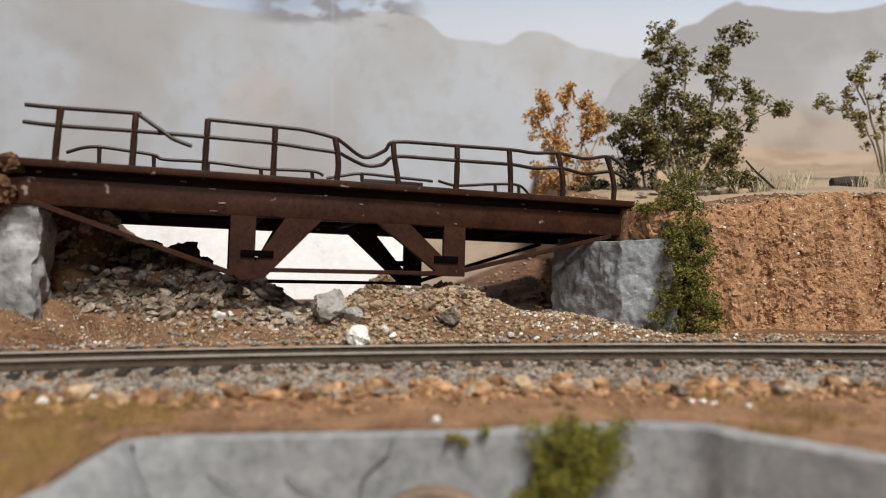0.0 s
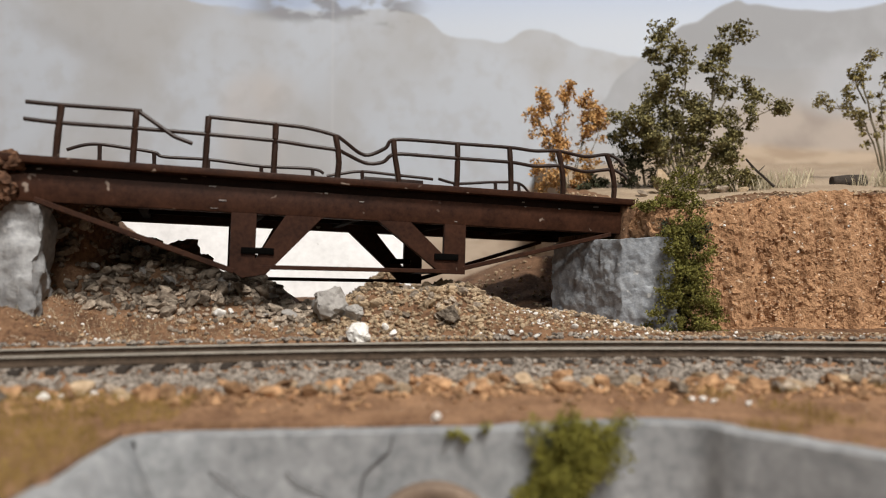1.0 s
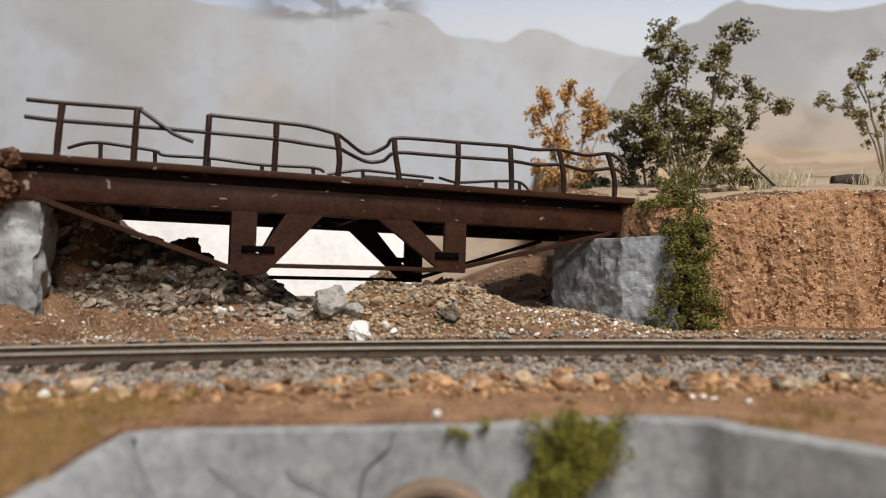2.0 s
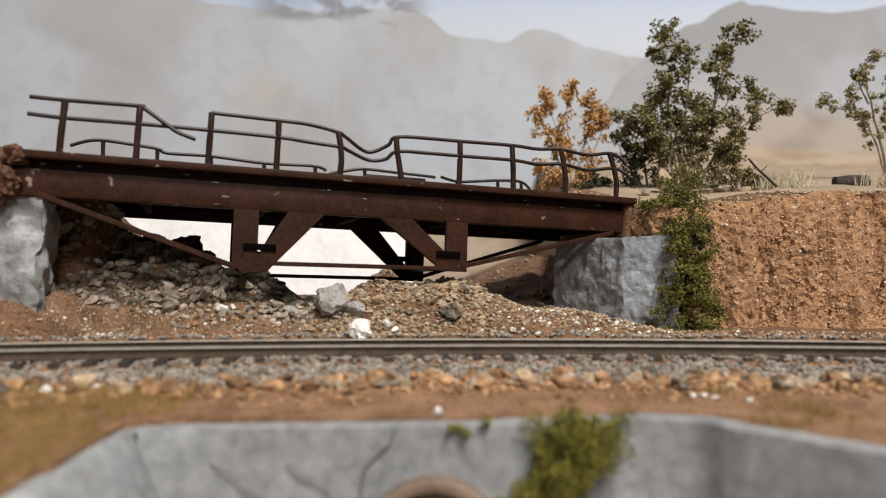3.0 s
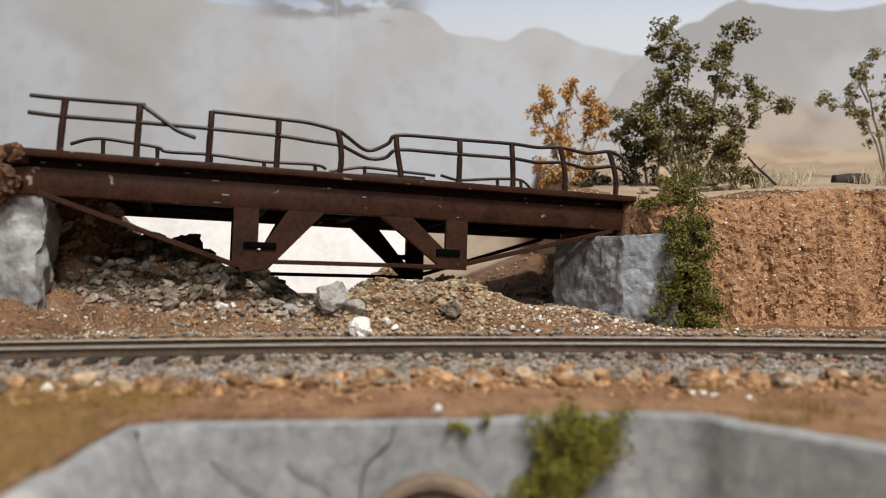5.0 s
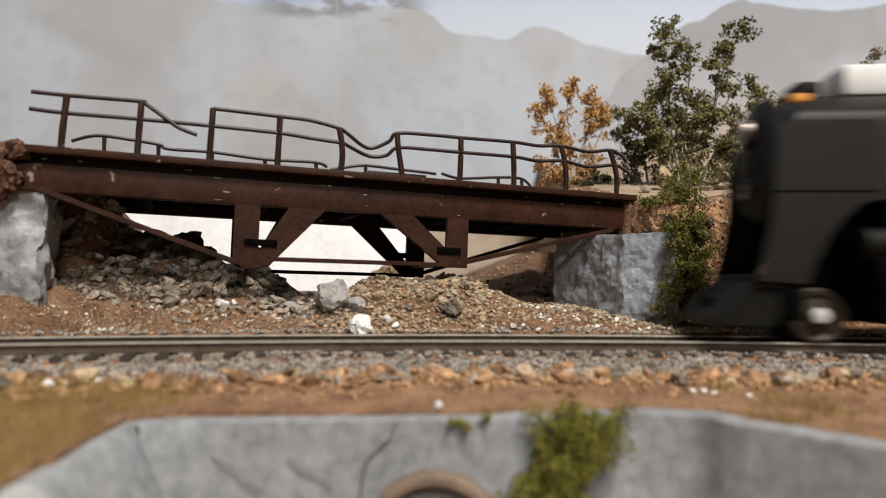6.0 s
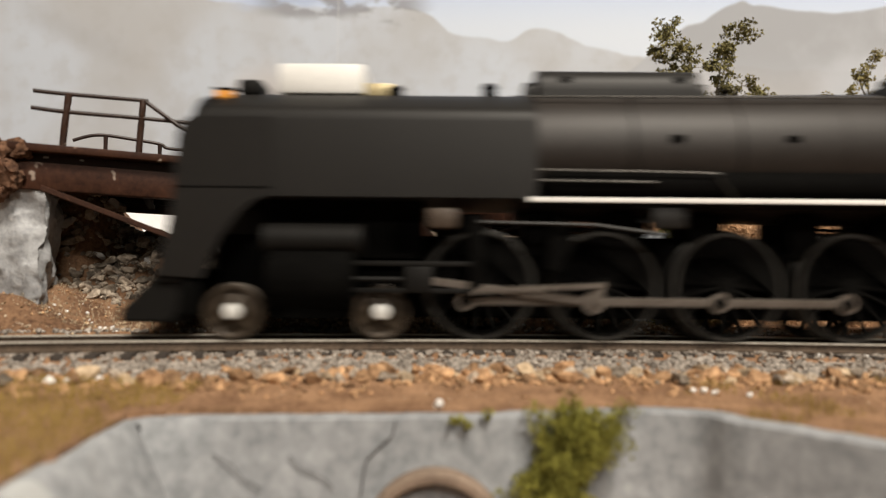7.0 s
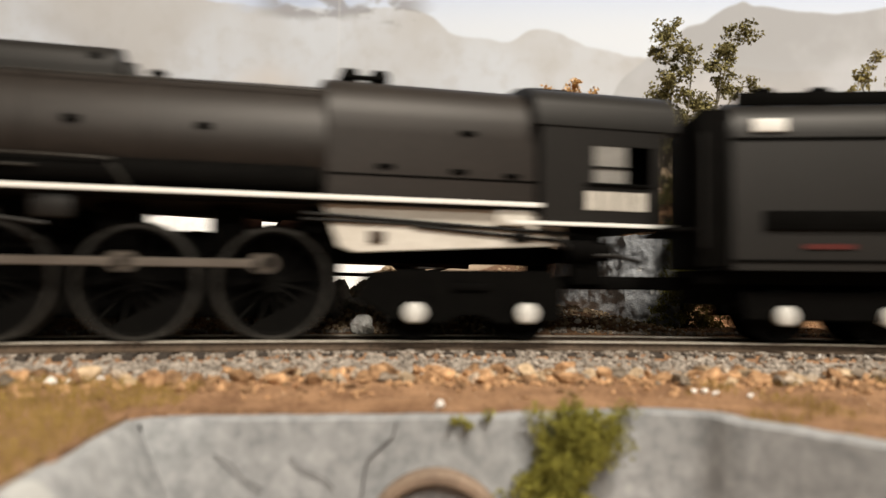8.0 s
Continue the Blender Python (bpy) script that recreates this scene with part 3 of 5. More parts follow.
    mids = [(x + d * 0.66 + k * 0.4, 0.1, h * 0.66) for x, d, h, k in zip(base, lean, tall, bent)]

    def rail(pts, r=0.5):
        part("handrail", tube(bmesh.new(), curve(pts, 6), r, 8), RUST_DARK, b, "thin bent railing bar")
    rail([(-3.4, 0.2, 12.2)] + tops[:2] + [(20.6, 0.1, 12.2), (26, -0.4, 8.6), (28.5, -0.6, 7.0), (32.6, -0.6, 5.7)])
    rail(tops[2:4] + [(60, 0.4, 12.3), tops[4], (69.4, 0.4, 9.9), (75.2, 1.2, 6.8), (80.5, 0.6, 8.9), tops[5], (92, 0.2, 11.8)] + tops[6:8] + [(124, 0.2, 11.9)] + tops[8:9] + [(140, 0, 11.6)] + tops[9:] + [(150.5, -0.6, 11.6), (152.2, -1.4, 9.6)])
    rail([(-3.6, 0.2, 8.3)] + mids[:4] + [(60, 0.4, 7.8), mids[4], (70, 0.5, 6.6), (75.5, 1.1, 4.7), (80, 0.6, 5.2), mids[5], (92, 0.2, 7.8)] + mids[6:8] + [(124, 0.3, 7.6)] + mids[8:9] + [(140, 0, 7.2)] + mids[9:] + [(152, -0.8, 7.2), (153.4, -1.4, 5.8)])
    # far railing, beaten down
    for i, x in enumerate((7.2, 22.1, 37.5, 53.4, 69.4, 85.6, 97.5, 118, 133, 142)):
        part("post", tube(bmesh.new(), [(x, 48.6, -2.5), (x + 0.2, 48.6, 5), (x, 48.8, (11.6, 10.6, 10.0, 9.0, 9.4, 10.2, 9.6, 8.6, 10.0, 10.0)[i])], 0.65, 8), RUST_DARK, b)
    rail([(-1.4, 48.5, 9.6), (3, 48.6, 11.4), (7.2, 48.7, 12.0), (14, 48.7, 11.6), (22.1, 48.8, 10.9), (25, 48.8, 9.8), (37.5, 48.8, 10.0), (53.4, 48.8, 9.2), (69, 48.8, 9.6), (73, 48.7, 8.4)])
    rail([(74, 48.6, 7.6), (79, 48.7, 8.8), (85.6, 48.8, 10.0), (97, 48.8, 9.7), (106, 48.6, 9.4), (110, 48.8, 9.2)])
    rail([(112, 48.6, 9.5), (118, 48.8, 8.4), (125, 48.8, 9.0), (133, 48.8, 9.9), (142, 48.8, 10.1), (146, 48.6, 7.0)])
    part("loose_plate", a_box(86, 106, 46.8, 47.3, 6.2, 8.2, 0.1), RUST_DARK, b, "fallen grey-brown strip along the far railing")
    return b


def block(name, corners, z0, z1, material, label, lumps, size, seed, shrink=0.0, cuts=14):
    """A rough block over four corners of the plan, narrowing upwards by shrink."""
    bm = bmesh.new()
    c = sum((Vector((x, y, 0)) for x, y in corners), Vector()) / 4
    grid = []
    n = cuts
    for k in range(n + 1):
        z = z0 + (z1 - z0) * k / n
        ring = []
        for i in range(4):
            p, q = Vector((*corners[i], 0)), Vector((*corners[(i + 1) % 4], 0))
            for j in range(n):
                v = p.lerp(q, j / n)
                v = c + (v - c) * (1 - shrink * k / n)
                ring.append(bm.verts.new((v.x, v.y, z)))
        grid.append(ring)
    m = len(grid[0])
    for a, b in zip(grid, grid[1:]):
        for i in range(m):
            bm.faces.new((a[i], a[(i + 1) % m], b[(i + 1) % m], b[i]))
    cap = bm.verts.new((c.x, c.y, z1 + lumps * 0.6))
    for i in range(m):
        bm.faces.new((grid[-1][i], grid[-1][(i + 1) % m], cap))
    bmesh.ops.recalc_face_normals(bm, faces=bm.faces)
    roughen(bm, lumps, size, seed)
    roughen(bm, lumps * 0.5, size * 0.4, seed + 9)
    roughen(bm, 0.35, 1.3, seed + 4)
    return tagged(link(name, bm, material), label, "abutment", kind="structure")


def abutments():
    block("abutment", [(-122, 169), (-93.2, 170), (-98.8, 187), (-122, 190)], -3, 33.0, CONCRETE_PALE, "rough light grey concrete bridge abutment with bulging plaster", 1.8, 7.5, 1.0, 0.0, 44)
    block("abutment", [(33.7, 234.6), (50.5, 209.6), (65.3, 204.5), (63.2, 245)], -6, 26.3, CONCRETE, "rough blue-grey concrete bridge abutment", 0.75, 5, 4.0, 0.08, 44)


# ---- the culvert in front ----
def culvert():
    wall = tagged(new("culvert_wall"), "smooth grey plaster headwall of a small culvert, with cracks", "retaining wall")
    line = [tuple(p) for p in curve(WALL, 10)]
    bm = bmesh.new()
    rows = [[] for _ in range(9)]
    for i, (x, y, z) in enumerate(line):
        p, q = Vector(line[max(i - 1, 0)]), Vector(line[min(i + 1, len(line) - 1)])
        d = (q - p).normalized()
        nx, ny = -d.y, d.x
        z += 0.3 * fractal(x, y, 9, 11.0)
        for k, (dn, dz) in enumerate(((5.0, -8), (4.6, -0.8), (3.8, -0.1), (0.6, 0.0), (0.0, -0.5), (-0.7, -7), (-1.4, -14), (-2.4, -24), (-3.0, -42))):
            dn += 0.3 * fractal(x + y, dz, 8, 12.0) if k > 3 else 0.0
            if k > 3:
                dn += 0.42 * dz * smooth(-31, -44, x)
            rows[k].append(bm.verts.new((x + nx * dn, y + ny * dn, z + dz)))
    for a, b in zip(rows, rows[1:]):
        for i in range(len(line) - 1):
            bm.faces.new((a[i + 1], a[i], b[i], b[i + 1]))
    part("headwall", bm, CONCRETE_SMOOTH, wall)

    def crack(pts, r):
        out = [(x, 107.2 + dz * 0.1 - 0.15, -7.4 + dz) for x, dz in pts]
        part("crack", tube(bmesh.new(), out, r, 5), CRACK, wall, "thin dark crack")
    crack([(-6.9, -0.6), (-7.3, -2.6), (-9.4, -4.4), (-11.0, -6.0), (-11.4, -8.6), (-11.6, -11)], 0.15)
    crack([(-33, -5.5), (-30, -7), (-28.5, -8.8), (-26, -10)], 0.1)
    crack([(-22, -5.6), (-20.5, -7.2), (-17, -8.6), (-15.5, -10)], 0.1)
    pipe = tagged(new("culvert_pipe"), "brown drain pipe mouth in the grey headwall", "pipe")
    bm = turned(bmesh.new(), [(112, 8.5), (104.0, 8.5), (103.4, 8.9), (103.4, 9.9), (104, 10.4), (110, 10.4)], 44, "y", (-1.0, 0, -24.7))
    part("pipe_mouth", bm, PIPE, pipe)


room()
ground = landscape()
cliff()
railway_track()
bridge()
abutments()
culvert()


def plaster_slope():
    bm = sheet(steps((-260, -14, 6)), steps((0, 48, 4)), lambda x, v: 0)
    for v in bm.verts:
        x, k = v.co.x, v.co.y
        v.co = Vector((x, 318 + k * 0.5 + 5 * fractal(x, k, 60, 20.0), 4 + k * 0.9))
    ob = link("plaster_slope", bm, PLASTER)
    tagged(ob, "bare white plaster slope behind the gorge", "slope", kind="structure")
    return ob


plaster_slope()


# ---- the train: a big steam locomotive and its tender ----
SPEED, FRONT_AT_SIX = 125.0, 35.0
MID = 92.1
CRANK, WHEEL, ROD_LENGTH = 4.6, 11.7, 36.0
AXLES = (52.5, 78.9, 105.3, 131.7)
TIMES = [i / 10 for i in range(81)]
SPIN = math.degrees(SPEED / WHEEL)


def front_axle(t):
    return FRONT_AT_SIX - SPEED * (t - 6.0)


def rail_pose(a):
    x, y, h = on_track(a)
    return pose(x * MM, y * MM, 0, 0, 0, h)


def crank_angle(t):
    return radians(120 + SPIN * (t - 8.0))


def hull(bm, outline, x0, x1, bevel=0.0):
    """An outline in y and z drawn out along x."""
    a = [bm.verts.new((x0, y, z)) for y, z in outline]
    b = [bm.verts.new((x1, y, z)) for y, z in outline]
    fs = [bm.faces.new(a), bm.faces.new(b[::-1])]
    for i in range(len(a)):
        j = (i + 1) % len(a)
        fs.append(bm.faces.new((a[j], a[i], b[i], b[j])))
    bmesh.ops.recalc_face_normals(bm, faces=fs)
    if bevel:
        bmesh.ops.bevel(bm, geom=list({e for f in fs[:2] for e in f.edges}), offset=bevel, segments=3, affect="EDGES")
    return bm


def arch(half, low, shoulder, top, n=10):
    """A body section with straight sides and a rounded top."""
    pts = [(-half, low), (half, low)]
    for i in range(n + 1):
        a = math.pi * i / n
        c, s = math.cos(a), math.sin(a)
        pts.append((half * math.copysign(abs(c) ** 0.75, c), shoulder + (top - shoulder) * s ** 0.9))
    return pts


def spoked_wheel(name, r, parent, spokes, crank, material, side):
    bm = bmesh.new()
    turned(bm, [(-1.1, r - 1.6), (-1.3, r - 1.4), (-1.3, r - 0.35), (-1.0, r - 0.2), (1.0, r - 0.1), (1.0, r - 1.6), (-1.1, r - 1.6)], 40, cap=False)
    turned(bm, [(-1.4, 0.6), (-1.4, r * 0.17), (0.9, r * 0.17), (0.9, 0.6)], 18)
    if crank:
        w = [((r - 1.5) * math.cos(a), (r - 1.5) * math.sin(a)) for a in [math.pi * (0.68 + 0.64 * i / 12) for i in range(13)]]
        prism(bm, w, -1.0, 0.4)
        rod(bm, (CRANK, 0, 0), (CRANK, side * 5.6, 0), 1.2, 12)
    wheel = link(name, bm, material, parent)
    first = None
    for i in range(spokes):
        if first is None:
            first = ob = link("spoke", rod(bmesh.new(), (r * 0.14, -0.2, 0), (r - 1.4, -0.2, 0), r * 0.036, 6), material, wheel)
        else:
            ob = new("spoke", first.data)
            ob.parent = wheel
        ob.matrix_basis = pose(0, 0, 0, 0, 360 * (i + 0.5) / spokes)
    tyre = turned(bmesh.new(), [(-1.42, r - 0.9), (-1.42, r - 0.12), (1.3, r), (1.5, r + 0.6), (1.9, r + 0.6), (1.9, r - 0.9)], 40, cap=False)
    link("tyre", tyre, TYRE, wheel, "worn bright wheel tyre")
    return wheel


def solid_wheel(r, parent, x, y, z, material):
    bm = turned(bmesh.new(), [(-1.2, 0.5), (-1.5, 1.2), (-1.0, r * 0.35), (-0.5, r * 0.7), (-1.3, r - 0.7), (-1.3, r - 0.1), (1.1, r), (1.3, r + 0.5), (1.6, r + 0.5), (1.6, 0.5)], 28)
    for i in range(7):
        a = 2 * math.pi * i / 7
        rod(bm, (r * 0.55 * math.cos(a), -1.15, r * 0.55 * math.sin(a)), (r * 0.55 * math.cos(a), 0, r * 0.55 * math.sin(a)), r * 0.12, 8)
    w = link("wheel", bm, material, parent)
    w.location = (x * MM, y * MM, z * MM)
    return w


def truck(name, parent, axles, r, frame, cap, label, wheel_material):
    """A small truck with its wheels on both sides; its zero lies between its axles, on the rail."""
    t = link(name, frame, FRAME_BLACK, parent, label)
    wheels = []
    for x in axles:
        wheels.append(solid_wheel(r, t, x, -8.6, r, wheel_material))
        far = solid_wheel(r, t, x, 8.6, r, wheel_material)
        far.scale = (1, -1, 1)
        wheels.append(far)
        bm = rod(bmesh.new(), (x, -8, r), (x, 8, r), 1.1, 10)
        link("axle", bm, FRAME_BLACK, t)
        for y in (-1, 1):
            bm = turned(bmesh.new(), [(y * 8.8, cap * 0.6), (y * cap_at(name), cap * 0.95), (y * (cap_at(name) + 0.7), cap * 0.8), (y * (cap_at(name) + 0.9), 0.3)], 18, "y", (x, 0, r + 0.2))
            link("hub_cap", bm, SILVER, t, "bright silver hub cover")
    return t, wheels


def cap_at(name):
    return 10.6 if name == "leading_truck" else 14.0


def locomotive():
    loco = tagged(new("locomotive"), "matt black model steam locomotive with a white running-board stripe", "locomotive")

    def lp(name, bm, material, label="", parent=None):
        bmesh.ops.translate(bm, verts=bm.verts, vec=(-MID, 0, 0))
        return link(name, bm, material, parent or loco, label)

    # smokebox casing with its sweeping side plates
    half = [(16.6, 29.6), (16.6, 45.4), (16.35, 46.9), (15.6, 48.1), (14.4, 49.0), (11.5, 50.9), (7.5, 52.9), (3.5, 54.0)]
    casing = hull(bmesh.new(), [(-y, z) for y, z in half] + [(0, 54.3)] + half[::-1], -8.6, 64, 0.4)
    front = [v for v in casing.verts if v.co.x < -7]
    for v in front:
        v.co.x += 7.5 * smooth(43, 56, v.co.z)
    casing = lp("smokebox_casing", casing, GREY_BLACK, "smooth dark grey smokebox casing")
    edge = [(-8.0, 46), (-9.6, 44.6), (-10.5, 42), (-10.9, 38), (-11.2, 29), (-12.4, 22), (-14.6, 13), (-4.8, 12.4), (-3.2, 17), (-0.5, 22), (2.6, 26), (5.6, 28.6), (9, 29.7), (9, 46)]
    for y in (-17.0, 16.4):
        lp("side_plate", prism(bmesh.new(), edge, y, y + 0.6, 0.1), GREY_BLACK)
        lp("casing_seam", a_box(-11, 9, y - 0.12 if y < 0 else y + 0.6, y if y < 0 else y + 0.72, 31.2, 31.5), FRAME_BLACK)
    lp("smokebox_front", turned(bmesh.new(), [(-7.5, 14.2), (-9.4, 13.6), (-10.2, 12.0), (-10.6, 4.0), (-11.6, 3.4), (-11.8, 0.2)], 32, "x", (0, 0, 40)), BLACK)
    lp("headlight", turned(bmesh.new(), [(-8.5, 3.2), (-12.6, 3.2), (-12.9, 2.7), (-12.2, 0.2)], 20, "x", (0, 0, 46.5)), ROD, "round dull silver headlight")
    lp("headlight", turned(bmesh.new(), [(-8.5, 1.9), (-12.4, 1.9), (-12.6, 1.5), (-12.2, 0.2)], 16, "x", (0, 0, 33)), ROD, "small silver lower lamp")
    for y in (-9.6, 9.6):
        lp("marker_lamp", a_box(-5.0, -1.4, y - 1.0, y + 1.0, 51.4, 53.2, 0.3), AMBER, "lit amber marker board")
        lp("marker_hood", a_box(-5.3, -0.8, y - 1.2, y + 1.2, 53.3, 53.7, 0.1), BLACK)
    lp("bell_bracket", a_box(-2, 3.4, -4.6, 4.6, 53.8, 57.3, 0.8), BLACK)
    lp("pilot", prism(bmesh.new(), [(-15.4, 13), (-22.4, 5.6), (-22.4, 3.4), (-11.4, 3.2), (-5.2, 12.2)], -15.4, 15.4, 0.5), BLACK, "black steel pilot plough")
    lp("pilot_beam", a_box(-14.6, -6, -16.2, 16.2, 11.4, 14.6, 0.4), BLACK)
    lp("coupler", a_box(-21.6, -14, -1.6, 1.6, 7.0, 9.4, 0.5), FRAME_BLACK)
    for y in (-15.8, 15.8):
        lp("step", a_box(-9.5, -5.5, y - 0.6, y + 0.6, 5, 13, 0.2), FRAME_BLACK)
    # stack and fittings on top
    lp("chimney", a_box(7.4, 26.6, -6.2, 6.2, 53.6, 60.6, 1.0), WHITE_LINE, "pale white covered smoke stack")
    lp("stack_strip", a_box(25.8, 32.6, -3.0, -1.0, 54.0, 57.0, 0.4), surface("brass", (0.42, 0.34, 0.19), (0.58, 0.49, 0.3), 0.4, metal=0.4), "brass-coloured strip behind the stack")
    for x, h in ((33.5, 2.2), (54.6, 2.8), (107.5, 2.0)):
        lp("safety_valve", turned(bmesh.new(), [(53.4, 1.7), (53.8 + h * 0.6, 1.5), (54 + h * 0.7, 1.9), (54 + h, 1.2), (54 + h, 0.1)], 12, "z", (x, -3, 0)), FRAME_BLACK)
    boiler = lp("boiler", turned(bmesh.new(), [(60, 14.2), (100, 14.4), (128, 14.8), (156, 15.0)], 48, "x", (0, 0, 40.5)), BOILER, "smooth dark boiler barrel")
    for x in (84.5, 107, 129):
        lp("boiler_band", turned(bmesh.new(), [(x, 14.2), (x, 14.95), (x + 0.7, 14.95), (x + 0.7, 14.2)], 48, "x", (0, 0, 40.5), False), BOILER)
    dome = hull(bmesh.new(), arch(7.4, 50, 54.6, 60.2, 12), 62.6, 103, 2.6)
    lp("sand_dome", dome, GREY_BLACK, "long rounded dome casing on the boiler")
    for x in (70, 95):
        lp("dome_rivet", a_box(x, x + 2.4, -7.7, -6.6, 56.6, 57.6, 0.3), FRAME_BLACK)
    for x in (92, 116):
        lp("washout_plug", a_box(x, x + 3.0, -14.9, -13.6, 42.0, 43.4, 0.3), FRAME_BLACK)
    for y in (-1, 1):
        lp("handrail", tube(bmesh.new(), [(62, y * 9.9, 52.4), (150, y * 11.2, 52.4), (186, y * 11.6, 52.0)], 0.2, 6), TYRE)
        lp("air_pipe", tube(bmesh.new(), curve([(64, y * 17.0, 35.4), (98, y * 17.0, 35.0), (101, y * 17.1, 34), (104, y * 17.1, 30)], 4), 0.2, 6), TYRE, "thin grey metal pipe")
        lp("air_pipe", tube(bmesh.new(), [(64, y * 17.2, 33.2), (88, y * 17.2, 33.0)], 0.2, 6), TYRE, "thin grey metal pipe")
        # added black tube, stands for the shade on the boiler's lower half
        lp("air_tank", turned(bmesh.new(), [(65, 0.4), (65.6, 2.4), (67, 3.1), (139.4, 3.1), (140.8, 2.4), (141.3, 0.4)], 20, "x", (0, y * 13.6, 32.6)), FRAME_BLACK, "long black tube added as shade along the lower boiler")
        lp("running_board", a_box(64, 194, min(y * 8, y * 17), max(y * 8, y * 17), 28.4, 29.2, 0.1), BLACK)
        lp("white_stripe", a_box(62, 194.2, y * 17.25 - 0.25, y * 17.25 + 0.25, 28.75, 29.75, 0.08), WHITE_LINE, "white painted running-board edge")
        lp("cab_stripe", a_box(180.5, 220.5, y * 17.85 - 0.25, y * 17.85 + 0.25, 24.9, 25.75, 0.08), WHITE_LINE, "white painted cab edge stripe")
    # firebox and ash pan
    lp("firebox", hull(bmesh.new(), arch(15.2, 29.2, 43.5, 56.8, 14), 141.5, 189, 0.4), BOILER, "flat-sided dark firebox casing")
    for x, z in ((152, 36), (168, 35.6), (170, 44.0), (180, 35.2)):
        lp("washout_plug", a_box(x, x + 3.6, -15.7, -15.0, z, z + 0.9, 0.2), FRAME_BLACK)
    lp("firebox_seam", a_box(142, 189, -15.45, -15.1, 34.4, 34.7), FRAME_BLACK)
    for x in (145.6, 152.4):
        lp("turret", a_box(x, x + 4.2, -4.4, 4.4, 54.2, 60.0, 1.2), FRAME_BLACK, "black rounded turret on the firebox")
    lp("turret_pipe", a_box(145.4, 156.4, -4.8, -3.4, 57.2, 58.2, 0.3), FRAME_BLACK)
    for y in (-1, 1):
        pan = prism(bmesh.new(), [(141, 28.2), (194, 28.0), (194.5, 20.6), (147.5, 18.2), (144.5, 19.4)], y * 14.6 - 0.5, y * 14.6 + 0.5, 0.2)
        lp("ash_pan", pan, CREAM, "cream-painted ash pan side")
        for p, q, r in (((137, 26.0), (196, 23.2), 0.42), ((160, 24.0), (196, 21.4), 0.36), ((137, 24.8), (170, 24.2), 0.3)):
            lp("pipe", tube(bmesh.new(), [(p[0], y * 15.5, p[1]), (q[0], y * 15.5, q[1])], r, 6), BLACK)
        lp("injector", a_box(178, 186, y * 15.6 - 0.7, y * 15.6 + 0.7, 24.6, 28.2, 0.4), CREAM)
        lp("injector", a_box(150.5, 154, y * 15.3 - 0.5, y * 15.3 + 0.5, 20.4, 22.8, 0.4), BRONZE)
        lp("injector", a_box(182, 186, y * 15.3 - 0.5, y * 15.3 + 0.5, 21.2, 23.2, 0.4), BLACK)
    # cab, open at the windows
    for y in (-1, 1):
        a, c = sorted((y * 16.9, y * 17.6))
        bm = bmesh.new()
        box(bm, 188, 218, a, c, 25.6, 34.6)
        box(bm, 188, 200.5, a, c, 34.6, 43.2)
        box(bm, 215, 218, a, c, 34.6, 43.2)
        box(bm, 188, 218, a, c, 43.2, 47.5)
        lp("cab_side", bm, GREY_BLACK)
        lp("window_frame", a_box(200.4, 208.4, y * 17.2 - 0.2, y * 17.2 + 0.2, 34.7, 43.1), surface("pale_window", (0.17, 0.165, 0.155), (0.24, 0.235, 0.225), 0.4), "pale cab window sash")
        lp("window_bar", a_box(200.4, 208.4, y * 17.55 - 0.15, y * 17.55 + 0.15, 38.0, 38.5), BLACK)
        lp("arm_rest", a_box(198.5, 215, y * 17.8 - 0.4, y * 17.8 + 0.4, 34.0, 34.7, 0.1), FRAME_BLACK)
        for i in range(4):
            x = 198.6 + i * 3.9
            lp("marking_bar", a_box(x, x + 2.7, y * 17.7 - 0.12, y * 17.7 + 0.12, 28.6, 32.8), CREAM, "plain white marking bar")
    lp("cab_front", a_box(187.6, 188.4, -16.8, 16.8, 27, 49), BLACK)
    roof = hull(bmesh.new(), [(-17.9, 47)] + [(17.9 * math.cos(math.pi - math.pi * i / 14), 47.4 + 10.6 * math.sin(math.pi * i / 14) ** 0.62) for i in range(15)] + [(17.9, 47)], 186.5, 222, 0.15)
    lp("cab_roof", roof, GREY_BLACK)
    lp("roof_hatch", a_box(190, 201, -5, 5, 57.4, 58.6, 0.3), FRAME_BLACK)
    lp("cab_floor", a_box(188, 219, -16.5, 16.5, 24.8, 26), FRAME_BLACK)
    lp("cab_back", a_box(217, 217.8, -16.6, 16.6, 26, 47), FRAME_BLACK)
    for y in (-16.8, 16.8):
        lp("feed_pump", turned(bmesh.new(), [(194.5, 0.6), (195, 2.8), (201, 3.0), (201.6, 2.2), (206, 2.0), (206.5, 0.4)], 16, "x", (0, y * 0.86, 19.5)), FRAME_BLACK)
        lp("pump_bracket", a_box(196, 204, y * 0.84 - 1.2, y * 0.84 + 1.2, 12.0, 25.0, 0.5), FRAME_BLACK)
        lp("ladder", a_box(216.5, 218, y - 0.4, y + 0.4, 11, 25, 0.1), FRAME_BLACK)
        lp("pipe", tube(bmesh.new(), curve([(190, y * 0.93, 24), (197, y * 0.95, 19), (206, y * 0.95, 18.6), (214, y * 0.9, 17)], 4), 0.6, 8), GREY_BLACK)
    # frame and running gear that does not turn
    lp("main_frame", a_box(-6, 146, -4.4, 4.4, 4.4, 22.4, 0.4), FRAME_BLACK)
    for x in (33, 47, 62, 80, 98, 119, 138):
        lp("frame_stay", a_box(x, x + 7, -9, 9, 18, 27, 0.4), FRAME_BLACK)
